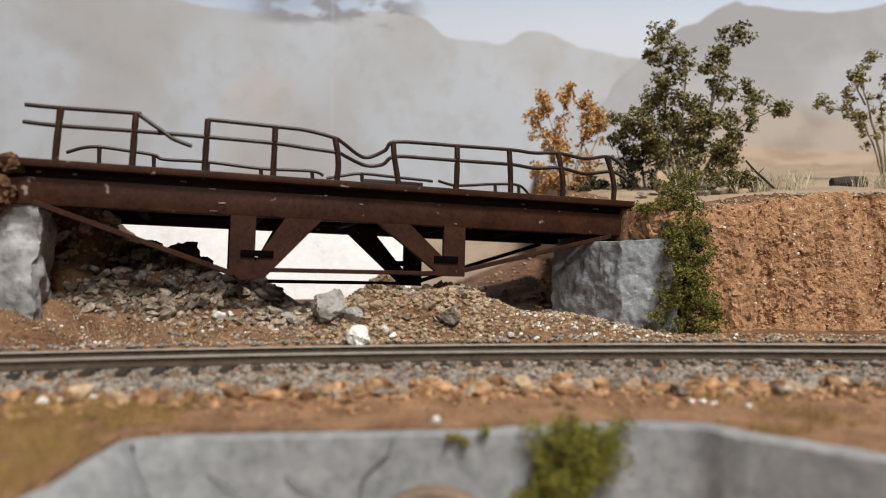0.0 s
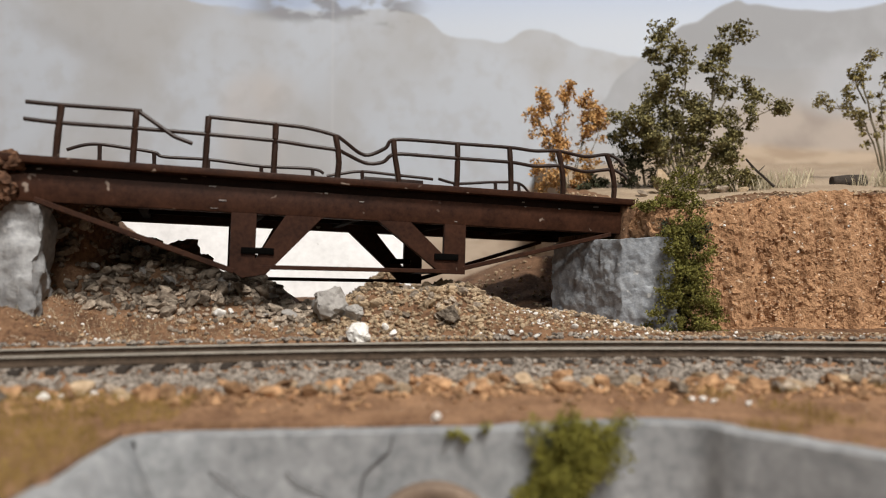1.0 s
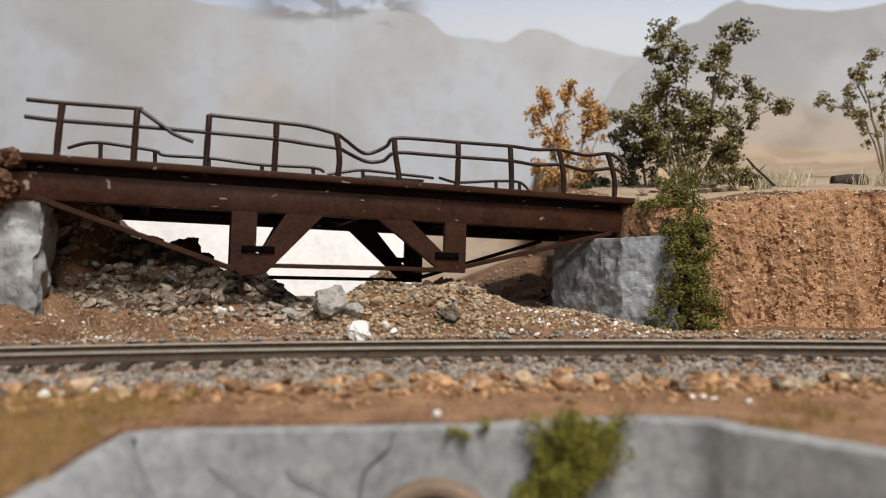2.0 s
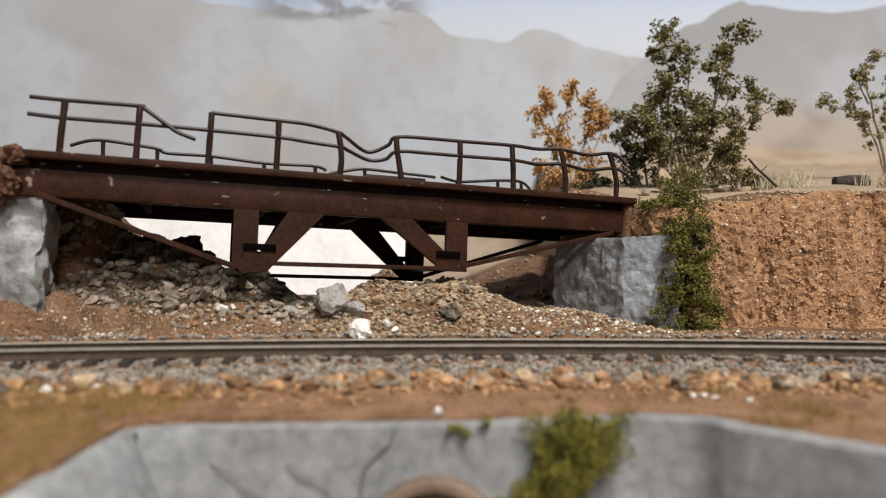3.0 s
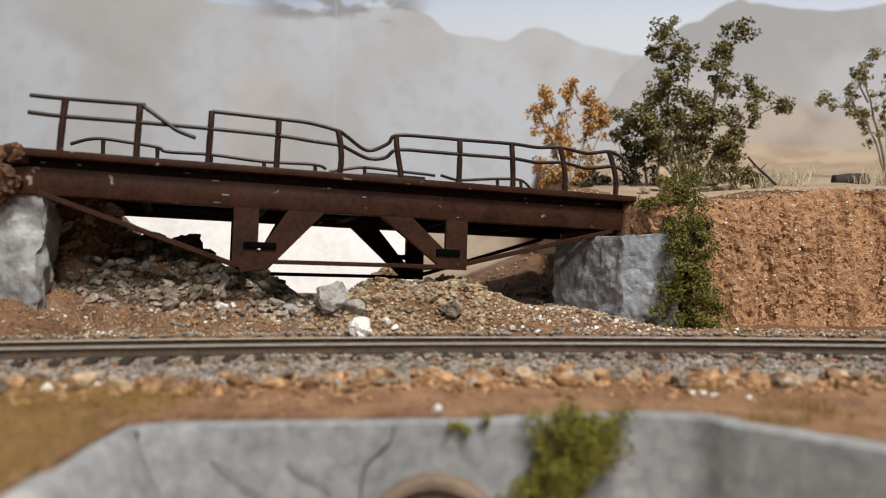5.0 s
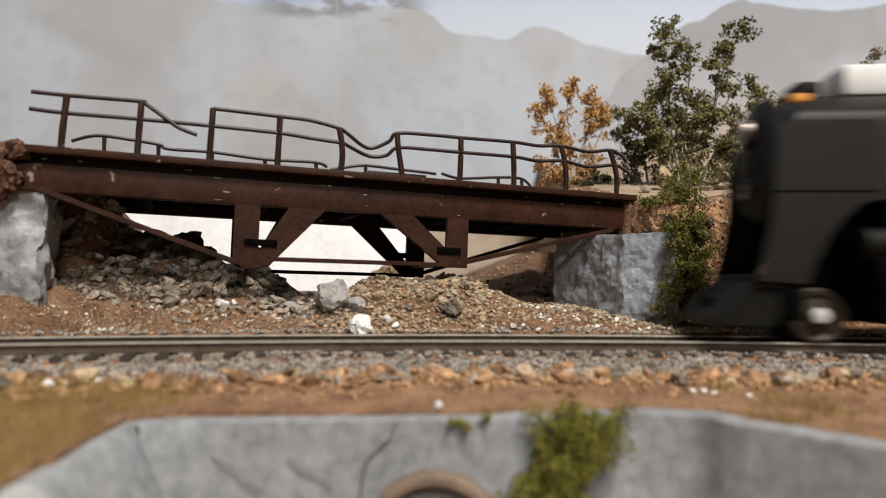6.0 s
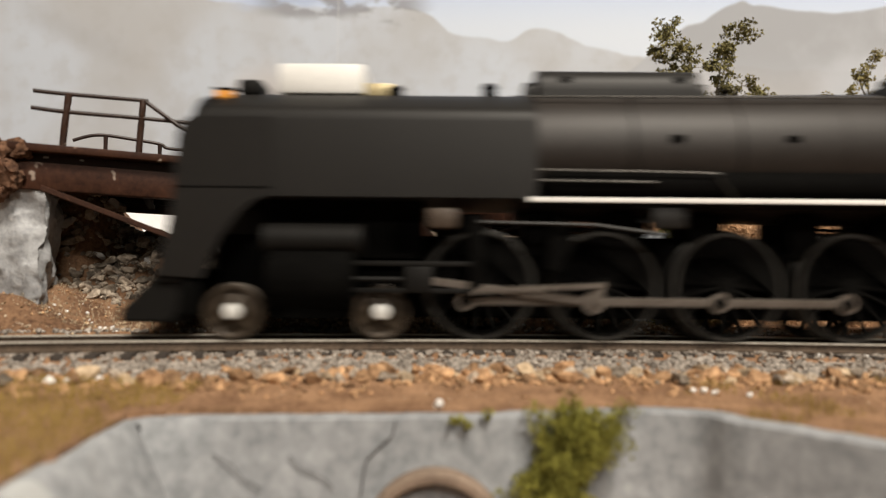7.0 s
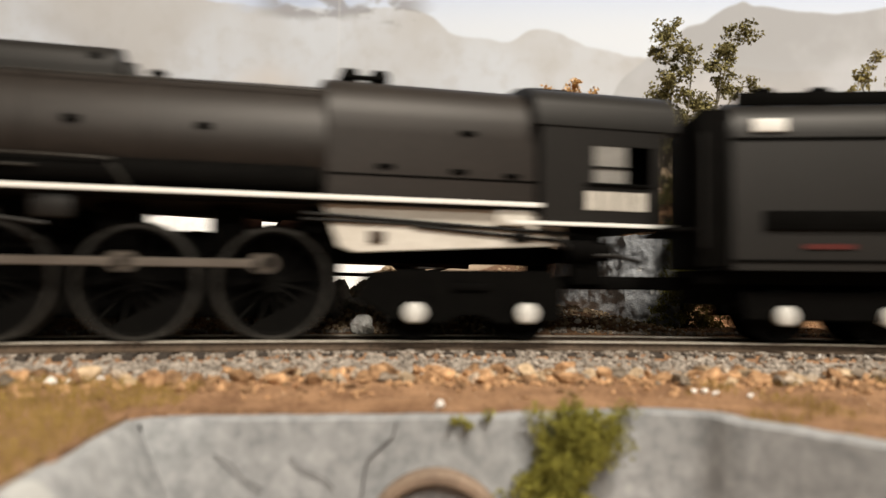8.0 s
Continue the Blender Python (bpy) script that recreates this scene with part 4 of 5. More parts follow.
    lp("smokebox_saddle", a_box(6, 40, -9, 9, 17, 30, 0.6), FRAME_BLACK)
    lp("cradle", a_box(140, 196, -3.4, 3.4, 16.6, 27, 0.4), FRAME_BLACK)
    for y in (-1, 1):
        lp("cylinder", turned(bmesh.new(), [(8.6, 2), (8.6, 6.2), (9.4, 6.6), (25.4, 6.6), (26.2, 6.2), (26.2, 2)], 28, "x", (0, y * 13.4, 12.2)), FRAME_BLACK)
        lp("valve_chest", turned(bmesh.new(), [(6.8, 1), (7.2, 3.6), (27.6, 3.6), (28, 1)], 20, "x", (0, y * 13.2, 20.6)), BLACK)
        lp("cylinder_block", a_box(9.6, 25.2, y * 11.2 - 4.6, y * 11.2 + 4.6, 4.4, 22, 0.6), FRAME_BLACK)
        for z in (9.8, 15.4):
            lp("crosshead_guide", a_box(26, 52.5, y * 14.6 - 0.7, y * 14.6 + 0.7, z, z + 1.0, 0.1), BLACK)
        lp("guide_yoke", a_box(50, 53, y * 11.5 - 4, y * 11.5 + 4, 9, 26, 0.2), FRAME_BLACK)
        lp("air_pump", a_box(41.2, 47.6, y * 14.2 - 1.7, y * 14.2 + 1.7, 23.2, 27.6, 0.9), BRONZE, "tan-brown boxy pump")
        lp("lubricator", a_box(87.6, 94.6, y * 15 - 1.3, y * 15 + 1.3, 23.6, 28.0, 0.5), GREY_BLACK)
        lp("reach_rod", tube(bmesh.new(), [(52, y * 15.6, 24.6), (76, y * 15.6, 24.2), (90, y * 15.6, 22.4)], 0.4, 6), GREY_BLACK)
        lp("valve_link", prism(bmesh.new(), [(66, 15), (69, 14.2), (71.5, 20), (70.2, 25.4), (67.4, 25), (66.6, 20)], y * 14 - 0.6, y * 14 + 0.6, 0.2), FRAME_BLACK)
        for x in (65.5, 92, 118.5, 144):
            lp("brake_hanger", prism(bmesh.new(), [(x - 0.6, 19), (x + 1.0, 19), (x + 0.6, 5), (x - 1.0, 6)], y * 8.6 - 0.5, y * 8.6 + 0.5), FRAME_BLACK)
    moving = []
    for x in AXLES:
        for side in (-1, 1):
            w = spoked_wheel("driving_wheel", WHEEL, loco, 15, True, WHEEL_BLACK, -1)
            if side > 0:
                w.scale = (1, -1, 1)
            moving.append((w, (x - MID, side * 8.6, WHEEL), side))
        lp("axle", rod(bmesh.new(), (x, -8, WHEEL), (x, 8, WHEEL), 1.6, 12), FRAME_BLACK)
    rods = []
    for side in (-1, 1):
        bm = bmesh.new()
        x0, x1 = AXLES[0] - MID, AXLES[-1] - MID
        bar(bm, (x0, side * 13.0, 0), (x1, side * 13.0, 0), 0.8, 1.7)
        for x in AXLES:
            rod(bm, (x - MID, side * 12.4, 0), (x - MID, side * 13.8, 0), 2.1, 16)
        rods.append((link("coupling_rod", bm, ROD, loco, "dull steel coupling rod"), "side", side))
        bm = bmesh.new()
        bar(bm, (-ROD_LENGTH, side * 14.6, 0), (0, side * 14.6, 0), 0.8, 1.6)
        rod(bm, (0, side * 14.0, 0), (0, side * 15.3, 0), 2.5, 16)
        rod(bm, (-ROD_LENGTH, side * 14.0, 0), (-ROD_LENGTH, side * 15.3, 0), 1.7, 14)
        rods.append((link("main_rod", bm, ROD, loco, "dull steel main rod"), "main", side))
        bm = box(bmesh.new(), -3.4, 2.4, side * 14.6 - 1.2, side * 14.6 + 1.2, -2.7, 2.7, 0.3)
        rod(bm, (-24, side * 13.6, 0), (-3, side * 13.6, 0), 0.7, 8)
        rods.append((link("crosshead", bm, BLACK, loco, "dark metal crosshead with its piston rod"), "cross", side))
        bm = bmesh.new()
        bar(bm, (-25, side * 15.9, 4.6), (2.4, side * 15.9, 3.2), 0.5, 1.1)
        bar(bm, (0, side * 15.6, -0.6), (2.2, side * 15.6, 3.6), 0.7, 1.5)
        rods.append((link("eccentric_rod", bm, ROD, loco, "thin steel eccentric rod"), "ecc", side))
    lead_frame = box(bmesh.new(), -19, 19, -6.6, 6.6, 5.2, 8.6, 0.4)
    box(lead_frame, -4, 4, -10.2, 10.2, 4.4, 10.4, 0.5)
    lead, lead_wheels = truck("leading_truck", loco, (-15, 15), 5.6, lead_frame, 1.8, "black leading truck with silver hub covers", BRASSY)
    trail_frame = box(bmesh.new(), -18, 18, -6.6, 6.6, 6, 10, 0.4)
    for y in (-12.6, 12.6):
        prism(trail_frame, [(-22, 14), (-16, 14.8), (17, 14.8), (19, 12.6), (19, 4.6), (6, 3.6), (2, 5.4), (-2, 5.4), (-6, 3.6), (-17, 4.6), (-24, 9)], y - 1.0, y + 1.0, 0.3)
        box(trail_frame, -4, 4, y - 1.5, y + 1.5, 10.6, 12.0, 0.2)
    trail, trail_wheels = truck("trailing_truck", loco, (-11.65, 11.65), 5.8, trail_frame, 2.35, "black trailing truck with bright silver axle covers", WHEEL_BLACK)
    return loco, moving, rods, (lead, lead_wheels, 15.0, 5.6), (trail, trail_wheels, 174.0, 5.8)


TENDER_MID = 302.0


def tender():
    td = tagged(new("tender"), "matt black tender with a white marking and red stripe", "tender")

    def tp(name, bm, material, label=""):
        bmesh.ops.translate(bm, verts=bm.verts, vec=(-TENDER_MID, 0, 0))
        return link(name, bm, material, td, label)
    tp("tank", hull(bmesh.new(), arch(16.6, 15.4, 43.5, 52.4, 12), 230, 386, 0.5), GREY_BLACK)
    tp("tank_band", a_box(230.5, 385, -16.85, -16.55, 42.2, 42.8), FRAME_BLACK)
    tp("tank_band", a_box(230.5, 385, -16.85, -16.55, 17.0, 17.6), FRAME_BLACK)
    tp("tank_front", a_box(223.5, 230.4, -15.4, 15.4, 16, 49, 0.5), FRAME_BLACK)
    tp("tank_recess", a_box(236.5, 300, -17.3, -16.3, 23.6, 27.6, 0.2), FRAME_BLACK)
    tp("white_plate", a_box(234.4, 241, -17.1, -15.6, 43.9, 46.6, 0.1), WHITE_LINE, "plain white marking plate")
    tp("red_stripe", a_box(244.4, 254.2, -16.95, -16.55, 19.8, 20.8), RED, "thin red marking stripe")
    tp("coal_rail", a_box(232, 330, -12.4, -11.8, 50.5, 53.2, 0.1), FRAME_BLACK)
    for x in (240, 252, 300):
        tp("hatch", turned(bmesh.new(), [(52.8, 2.6), (55.2, 2.6), (55.8, 1.6), (55.8, 0.1)], 14, "z", (x, -5, 0)), FRAME_BLACK)
    tp("grab_rail", tube(bmesh.new(), [(224.6, -16.6, 20), (224.6, -16.6, 44)], 0.3, 6), GREY_BLACK)
    tp("drawbar", a_box(196, 224, -3, 3, 11, 14, 0.3), FRAME_BLACK)
    tp("apron", a_box(217, 224, -14, 14, 23.6, 24.4, 0.1), FRAME_BLACK)
    frame = box(bmesh.new(), 224, 384, -12, 12, 12.5, 15.4, 0.3)
    box(frame, 224, 384, -5, 5, 8, 13, 0.3)
    tp("underframe", frame, FRAME_BLACK)
    trucks = []
    for axles in ((241.6, 262.6), (300, 320, 340, 360)):
        mid = sum(axles) / len(axles)
        f = box(bmesh.new(), axles[0] - mid - 8, axles[-1] - mid + 8, -6.4, 6.4, 6, 9, 0.3)
        for y in (-12.4, 12.4):
            prism(f, [(axles[0] - mid - 9, 11), (axles[-1] - mid + 9, 11), (axles[-1] - mid + 8, 5), (axles[0] - mid - 8, 5)], y - 0.9, y + 0.9, 0.3)
        t, wheels = truck("tender_truck", td, [a - mid for a in axles], 5.8, f, 2.3, "black tender truck with bright silver axle covers", WHEEL_BLACK)
        trucks.append((t, wheels, mid, 5.8))
    return td, trucks


loco, drivers, rods, lead, trail = locomotive()
tend, tender_trucks = tender()


def motions():
    def body_pose(t, mid):
        return rail_pose(front_axle(t) + mid)

    walk(loco, [(t, body_pose(t, MID)) for t in TIMES])
    walk(tend, [(t, body_pose(t, TENDER_MID)) for t in TIMES])
    for w, (x, y, z), side in drivers:
        lag = 0.0 if side < 0 else math.pi / 2
        walk(w, [(t, pose(x * MM, y * MM, z * MM, 0, -math.degrees(crank_angle(t) + lag))) for t in TIMES])
    for ob, kind, side in rods:
        rows = []
        for t in TIMES:
            th = crank_angle(t) + (0.0 if side < 0 else math.pi / 2)
            px, pz = CRANK * math.cos(th), WHEEL + CRANK * math.sin(th)
            dz = 12.6 - pz
            reach = math.sqrt(ROD_LENGTH ** 2 - dz ** 2)
            bx = AXLES[1] - MID + px
            if kind == "side":
                m = pose(px * MM, 0, pz * MM)
            elif kind == "main":
                m = pose(bx * MM, 0, pz * MM, 0, math.degrees(math.atan2(dz, reach)))
            elif kind == "ecc":
                m = pose(bx * MM, 0, pz * MM, 0, 8 * math.sin(th))
            else:
                m = pose((bx - reach) * MM, 0, 12.6 * MM)
            rows.append((t, m))
        walk(ob, rows)
    for owner, mid0, group in ((loco, MID, (lead, trail)), (tend, TENDER_MID, tender_trucks)):
        for ob, wheels, mid, r in group:
            walk(ob, [(t, body_pose(t, mid0).inverted() @ body_pose(t, mid)) for t in TIMES])
            turn = math.degrees(SPEED / r)
            short = [i / 20 for i in range(161)]
            for w in wheels:
                p = w.location / MM
                walk(w, [(t, pose(p.x * MM, p.y * MM, p.z * MM, 0, -turn * t)) for t in short])


# ---- stones ----
STONES = {key: [stone_mesh("stone", i * 7 + k, m, 2) for i in range(4)] for k, (key, m) in enumerate((("rubble", RUBBLE), ("tan", TAN_STONE), ("orange", ORANGE_STONE), ("white", WHITE_STONE), ("grey", GREY_STONE)))}
for stone in [me for kind in STONES.values() for me in kind]:
    stone.transform(Matrix.Scale(3 * MM, 4))
CLIFF_BIT = surface("clay_bit", (0.32, 0.19, 0.11), (0.56, 0.38, 0.25), 0.95, 200, 1400, 0.7, 0.3, per_piece=0.3)
CHIP = [stone_mesh("chip", 50 + i, BALLAST, 1) for i in range(3)]


def piece(key, x, y, size, sink=0.25, z=None):
    """One stone, a part of the ground that it lies in."""
    size *= 1.35
    ob = new("stone", rnd.choice(STONES[key]))
    ob.parent = ground
    z = height(x, y) if z is None else z
    s = size / 3
    ob.matrix_basis = Matrix.LocRotScale((x * MM, y * MM, (z + size * (0.36 - sink)) * MM), Euler((rnd.uniform(-0.6, 0.6), rnd.uniform(-0.6, 0.6), rnd.uniform(0, 6.3))), (s, s * rnd.uniform(0.7, 1.0), s * rnd.uniform(0.75, 1.1)))
    return ob


def lay(name, spots, base, material, label, sink=0.1):
    ob = scatter(name, base, [(x, y, height(x, y) + s * (0.3 - sink), s * 1.25) for x, y, s in spots], material)
    return tagged(ob, label, "stones", kind="stuff")


def stones():
    # ballast between and beside the ties, kept off the rails
    spots = []
    while len(spots) < 9600:
        a, off = rnd.uniform(-165, 110), rnd.uniform(-17, 31)
        if abs(abs(off) - 8.6) < 1.25 or (off > 25 and rnd.random() < (off - 25) / 6):
            continue
        if abs((a + 327 + 3.2) % 6.4 - 3.2) < 1.5 and abs(off) < 16.2 and rnd.random() < (0.85 if off < 9.0 else 0.74):
            continue
        x, y, h = on_track(a)
        x, y = x + math.sin(radians(h)) * off, y - math.cos(radians(h)) * off
        if -105 < x < 125:
            spots.append((x, y, rnd.uniform(0.55, 1.15) if abs(off) < 15 else rnd.uniform(0.7, 1.5)))
    lay("ballast", spots, CHIP[0], BALLAST, "fine grey crushed-stone ballast round the ties")
    # orange-brown stones along the near shoulder
    small = []
    for i in range(290):
        a = rnd.uniform(-140, 60)
        off = rnd.gauss(31.0, 2.6)
        x, y, h = on_track(a)
        x, y = x + math.sin(radians(h)) * off, y - math.cos(radians(h)) * off
        piece(rnd.choice(("orange", "orange", "orange", "tan", "rubble")), x, y, rnd.choice((1.3, 1.8, 2.3, 2.8, 3.6)) * rnd.uniform(0.8, 1.1))
    for i in range(1900):
        a, off = rnd.uniform(-150, 75), rnd.gauss(32, 4.5)
        x, y, h = on_track(a)
        small.append((x + math.sin(radians(h)) * off, y - math.cos(radians(h)) * off, rnd.uniform(0.5, 1.6)))
    lay("gravel", [p for p in small if not in_front(p[0], p[1])], CHIP[1], ORANGE_STONE, "small orange-brown gravel beside the ballast")
    for x, y, s in ((-64, 119.6, 1.6), (-62, 121.0, 1.2), (-57.5, 123, 1.4), (-0.7, 112, 1.5), (29.7, 142.2, 1.3), (44.1, 125.5, 1.3), (45.6, 124.6, 0.9), (42.6, 126.5, 0.8), (50.7, 122.4, 1.0), (14.9, 134.1, 3.2), (61, 150, 0.9), (77, 152, 0.8), (86, 151, 0.9), (90.5, 146, 1.0)):
        piece("tan" if s > 3 else "white", x, y, s, 0.1)
    # the rubble heap under the bridge
    for i in range(520):
        x, y = rnd.uniform(-108, -38), rnd.uniform(182, 224)
        if y < 187 + 8 * fractal(x, 0, 12, 41.0):
            continue
        piece("rubble" if rnd.random() < 0.93 else "grey", x, y, rnd.choice((1.6, 2.0, 2.6, 3.0, 3.8)) * rnd.uniform(0.8, 1.1), 0.12)
    for i in range(18):
        piece("rubble", rnd.uniform(-96, -52), rnd.uniform(204, 218), rnd.uniform(3.2, 4.8), 0.15)
    more = []
    while len(more) < 1700:
        x, y = rnd.uniform(-112, -26), rnd.gauss(200, 12)
        if 184 < y < 236:
            more.append((x, y, rnd.uniform(0.7, 1.9)))
    lay("rubble", more, CHIP[2], RUBBLE, "heap of broken grey-brown rubble under the bridge")
    for i in range(90):
        piece("rubble" if rnd.random() < 0.7 else "orange", rnd.uniform(-66, -24), rnd.uniform(177, 189), rnd.uniform(0.9, 2.0), 0.2)
    # pebbles of the saddle, of the far mound and of the bank
    for i in range(230):
        x, y = rnd.uniform(-28, 10), rnd.uniform(184, 222)
        piece("tan" if rnd.random() < 0.72 else "rubble", x, y, rnd.choice((1.1, 1.5, 1.9, 2.6)) * rnd.uniform(0.85, 1.1), 0.15)
    for i in range(60):
        piece("tan", rnd.gauss(-22, 5), rnd.uniform(262, 284), rnd.uniform(1.6, 3.0))
    for i in range(26):
        piece("rubble", rnd.uniform(8, 46), rnd.uniform(188, 240), rnd.uniform(0.9, 1.8))
    floor = [(x, y, rnd.uniform(0.6, 1.7)) for x, y in [(rnd.uniform(-34, 12), rnd.uniform(178, 225)) for i in range(1900)] + [(rnd.uniform(-34, 50), rnd.uniform(178, 310)) for i in range(500)]]
    lay("pebbles", floor, CHIP[0], TAN_STONE, "tan pebbles on the gorge floor")
    toe = [(rnd.uniform(12, 58), rnd.uniform(183, 204), rnd.uniform(0.4, 1.1)) for i in range(620)]
    lay("pale_grit", toe[:150], CHIP[1], WHITE_STONE, "whitish grit at the foot of the abutment")
    lay("pale_grit", toe[150:], CHIP[2], TAN_STONE, "pale tan grit at the foot of the abutment")
    strip = []
    for i in range(4200):
        a, off = rnd.uniform(-200, 100), -rnd.uniform(14.5, 34)
        x, y, h = on_track(a)
        strip.append((x + math.sin(radians(h)) * off, y - math.cos(radians(h)) * off, rnd.uniform(0.3, 0.95)))
    lay("grit", strip[:1700], CHIP[1], TAN_STONE, "fine tan grit beyond the track")
    lay("grit", strip[2700:3500], CHIP[2], ORANGE_STONE, "fine brown grit beyond the track")
    lay("grit", strip[3500:3640], CHIP[2], WHITE_STONE, "scattered white grit beyond the track")
    for x, y, s in ((-77.6, 172, 1.1), (-80, 173, 0.8), (-84, 175, 0.9), (-73, 184, 1.0), (-56, 186, 3.0), (-53.5, 187, 1.8), (-14.2, 182, 2.4), (-12, 181, 1.6), (17, 183, 1.9), (23, 181, 1.4), (-8, 203, 1.6), (33, 185, 1.4), (38, 184, 1.2), (44, 188, 1.4), (-41, 183, 1.2)):
        piece("white", x, y, s, 0.05)
    # rocks that stand out
    for name, key, x, y, s, label in (("boulder", "grey", -30.0, 192, 10.5, "pale grey broken concrete slab lying in rubble"), ("boulder", "white", -20.0, 176.5, 5.4, "bright white rock beside the track"),
                                      ("boulder", "grey", -22.8, 188.0, 4.6, "pale grey rock lying in rubble"), ("boulder", "grey_brown", 2.0, 186.0, 6.4, "flat grey-brown rock on the gorge floor"),
                                      ("boulder", "brown", -79.0, 220.0, 9.5, "dark brown rock on top of the rubble heap"), ("boulder", "brown", -71.5, 218.0, 6.5, "dark brown rock on top of the rubble heap"), ("boulder", "brown", -88.0, 222.0, 5.0, "dark brown rock on top of the rubble heap")):
        ob = new(name, stone_mesh(name, int(abs(x * 3)) + 5, {"grey": GREY_STONE, "white": WHITE_STONE, "grey_brown": RUBBLE, "brown": BROWN_CLAY}[key], 4))
        ob.data.transform(Matrix.Scale(8 * MM, 4))
        ob.matrix_basis = Matrix.LocRotScale((x * MM, y * MM, (height(x, y) + s * 0.3) * MM), Euler((0.2, 0.1, x)), (s * 0.2, s * 0.1375, s * 0.175))
        tagged(ob, label, "rock")
    # lumps of clay on the abutments beside the bridge's ends
    def lumps(label, material, spots, seed):
        top = tagged(new("clay_heap"), label, "clay")
        for i, (x, y, z, r) in enumerate(spots):
            bm = bmesh.new()
            bmesh.ops.create_icosphere(bm, subdivisions=4, radius=r, matrix=Matrix.Translation((x, y, z)))
            part("lump", roughen(roughen(roughen(bm, 1.7, 4, seed + i), 0.9, 1.5, seed + 2), 0.35, 0.6, seed), material, top)
    lumps("lumps of dark brown clay on the abutment", BROWN_CLAY, ((-100.4, 167.6, 36.4, 3.0), (-98.6, 167.0, 41.8, 2.3), (-102, 167.2, 41, 3.0), (-98.8, 167.6, 34.4, 2.0), (-104.5, 168, 37, 3.8), (-102, 168, 33.5, 2.8)), 3)
    lumps("crumbling orange clay on top of the grey abutment", CLAY, ((60.6, 221, 30.0, 4.2), (63.5, 217, 31.2, 4.6), (62, 221, 34.6, 3.4), (66, 217, 35, 4.0), (67.5, 214, 31, 4.2)), 6)
    # pebbles stuck in the cliff and along its edge
    spots = []
    for i in range(3200):
        x = rnd.uniform(64, 170)
        z = rnd.uniform(0, 38)
        spots.append((x, 219.4 - 0.035 * (x - 80) + 5 * (z / 40) ** 2 + rnd.uniform(-0.9, 0.8), z, rnd.choice((0.4, 0.5, 0.6, 0.8, 1.0, 1.4))))
    tagged(scatter("cliff_pebbles", CHIP[0], spots, CLIFF_BIT), "clay pebbles stuck in the cliff face", "stones", kind="stuff")
    spots = [(x, y, plateau(x, y) + 0.3, rnd.uniform(0.4, 1.7)) for x, y in [(rnd.uniform(58, 175), rnd.uniform(222, 240)) for i in range(420)]]
    tagged(scatter("edge_gravel", CHIP[1], spots, TAN_STONE), "pale gravel along the cliff's top edge", "stones", kind="stuff")
    spots = [(x, 218.6 - 0.035 * (x - 80), rnd.uniform(-2, 37), rnd.uniform(0.5, 1.2)) for x in [rnd.uniform(64, 170) for i in range(60)]]
    tagged(scatter("cliff_chips", CHIP[2], spots, WHITE_STONE), "white chips stuck in the cliff face", "stones", kind="stuff")


# ---- plants ----
def leaves(name, clumps, size, material, parent, seed, label=""):
    """Small folded leaves, gathered in clumps of (x, y, z, radius, count)."""
    g = np.random.RandomState(seed)
    vs, fs = [], []
    k = 0
    for x, y, z, r, n in clumps:
        c = g.normal(size=(n, 3))
        c *= (r * g.uniform(0.0, 1.0, size=(n, 1)) ** 0.45) / np.linalg.norm(c, axis=1)[:, None]
        lump = g.normal(size=(3, 3)) * r * 0.45
        c = c * (0.8, 0.8, 0.66) + lump[g.randint(0, 3, n)] * 0.8 + (x, y, z)
        u = g.normal(size=(n, 3))
        u /= np.linalg.norm(u, axis=1)[:, None]
        w = np.cross(u, g.normal(size=(n, 3)))
        w /= np.linalg.norm(w, axis=1)[:, None]
        up = np.cross(u, w)
        s = size * g.uniform(0.6, 1.3, size=(n, 1))
        vs.append(np.stack([c - u * s * 0.5, c + w * s * 0.34 + up * s * 0.16, c + u * s * 0.5, c - w * s * 0.34 + up * s * 0.16], 1).reshape(-1, 3))
        i = k + 4 * np.arange(n)
        fs.append(np.concatenate([np.stack([i, i + 1, i + 2], 1), np.stack([i, i + 2, i + 3], 1)]))
        k += 4 * n
    me = bpy.data.meshes.new(name)
    me.from_pydata((np.concatenate(vs) * MM).tolist(), [], np.concatenate(fs).tolist())
    me.materials.append(material)
    ob = new(name, me)
    ob.parent = parent
    if label:
        ob["label"] = label
    return ob


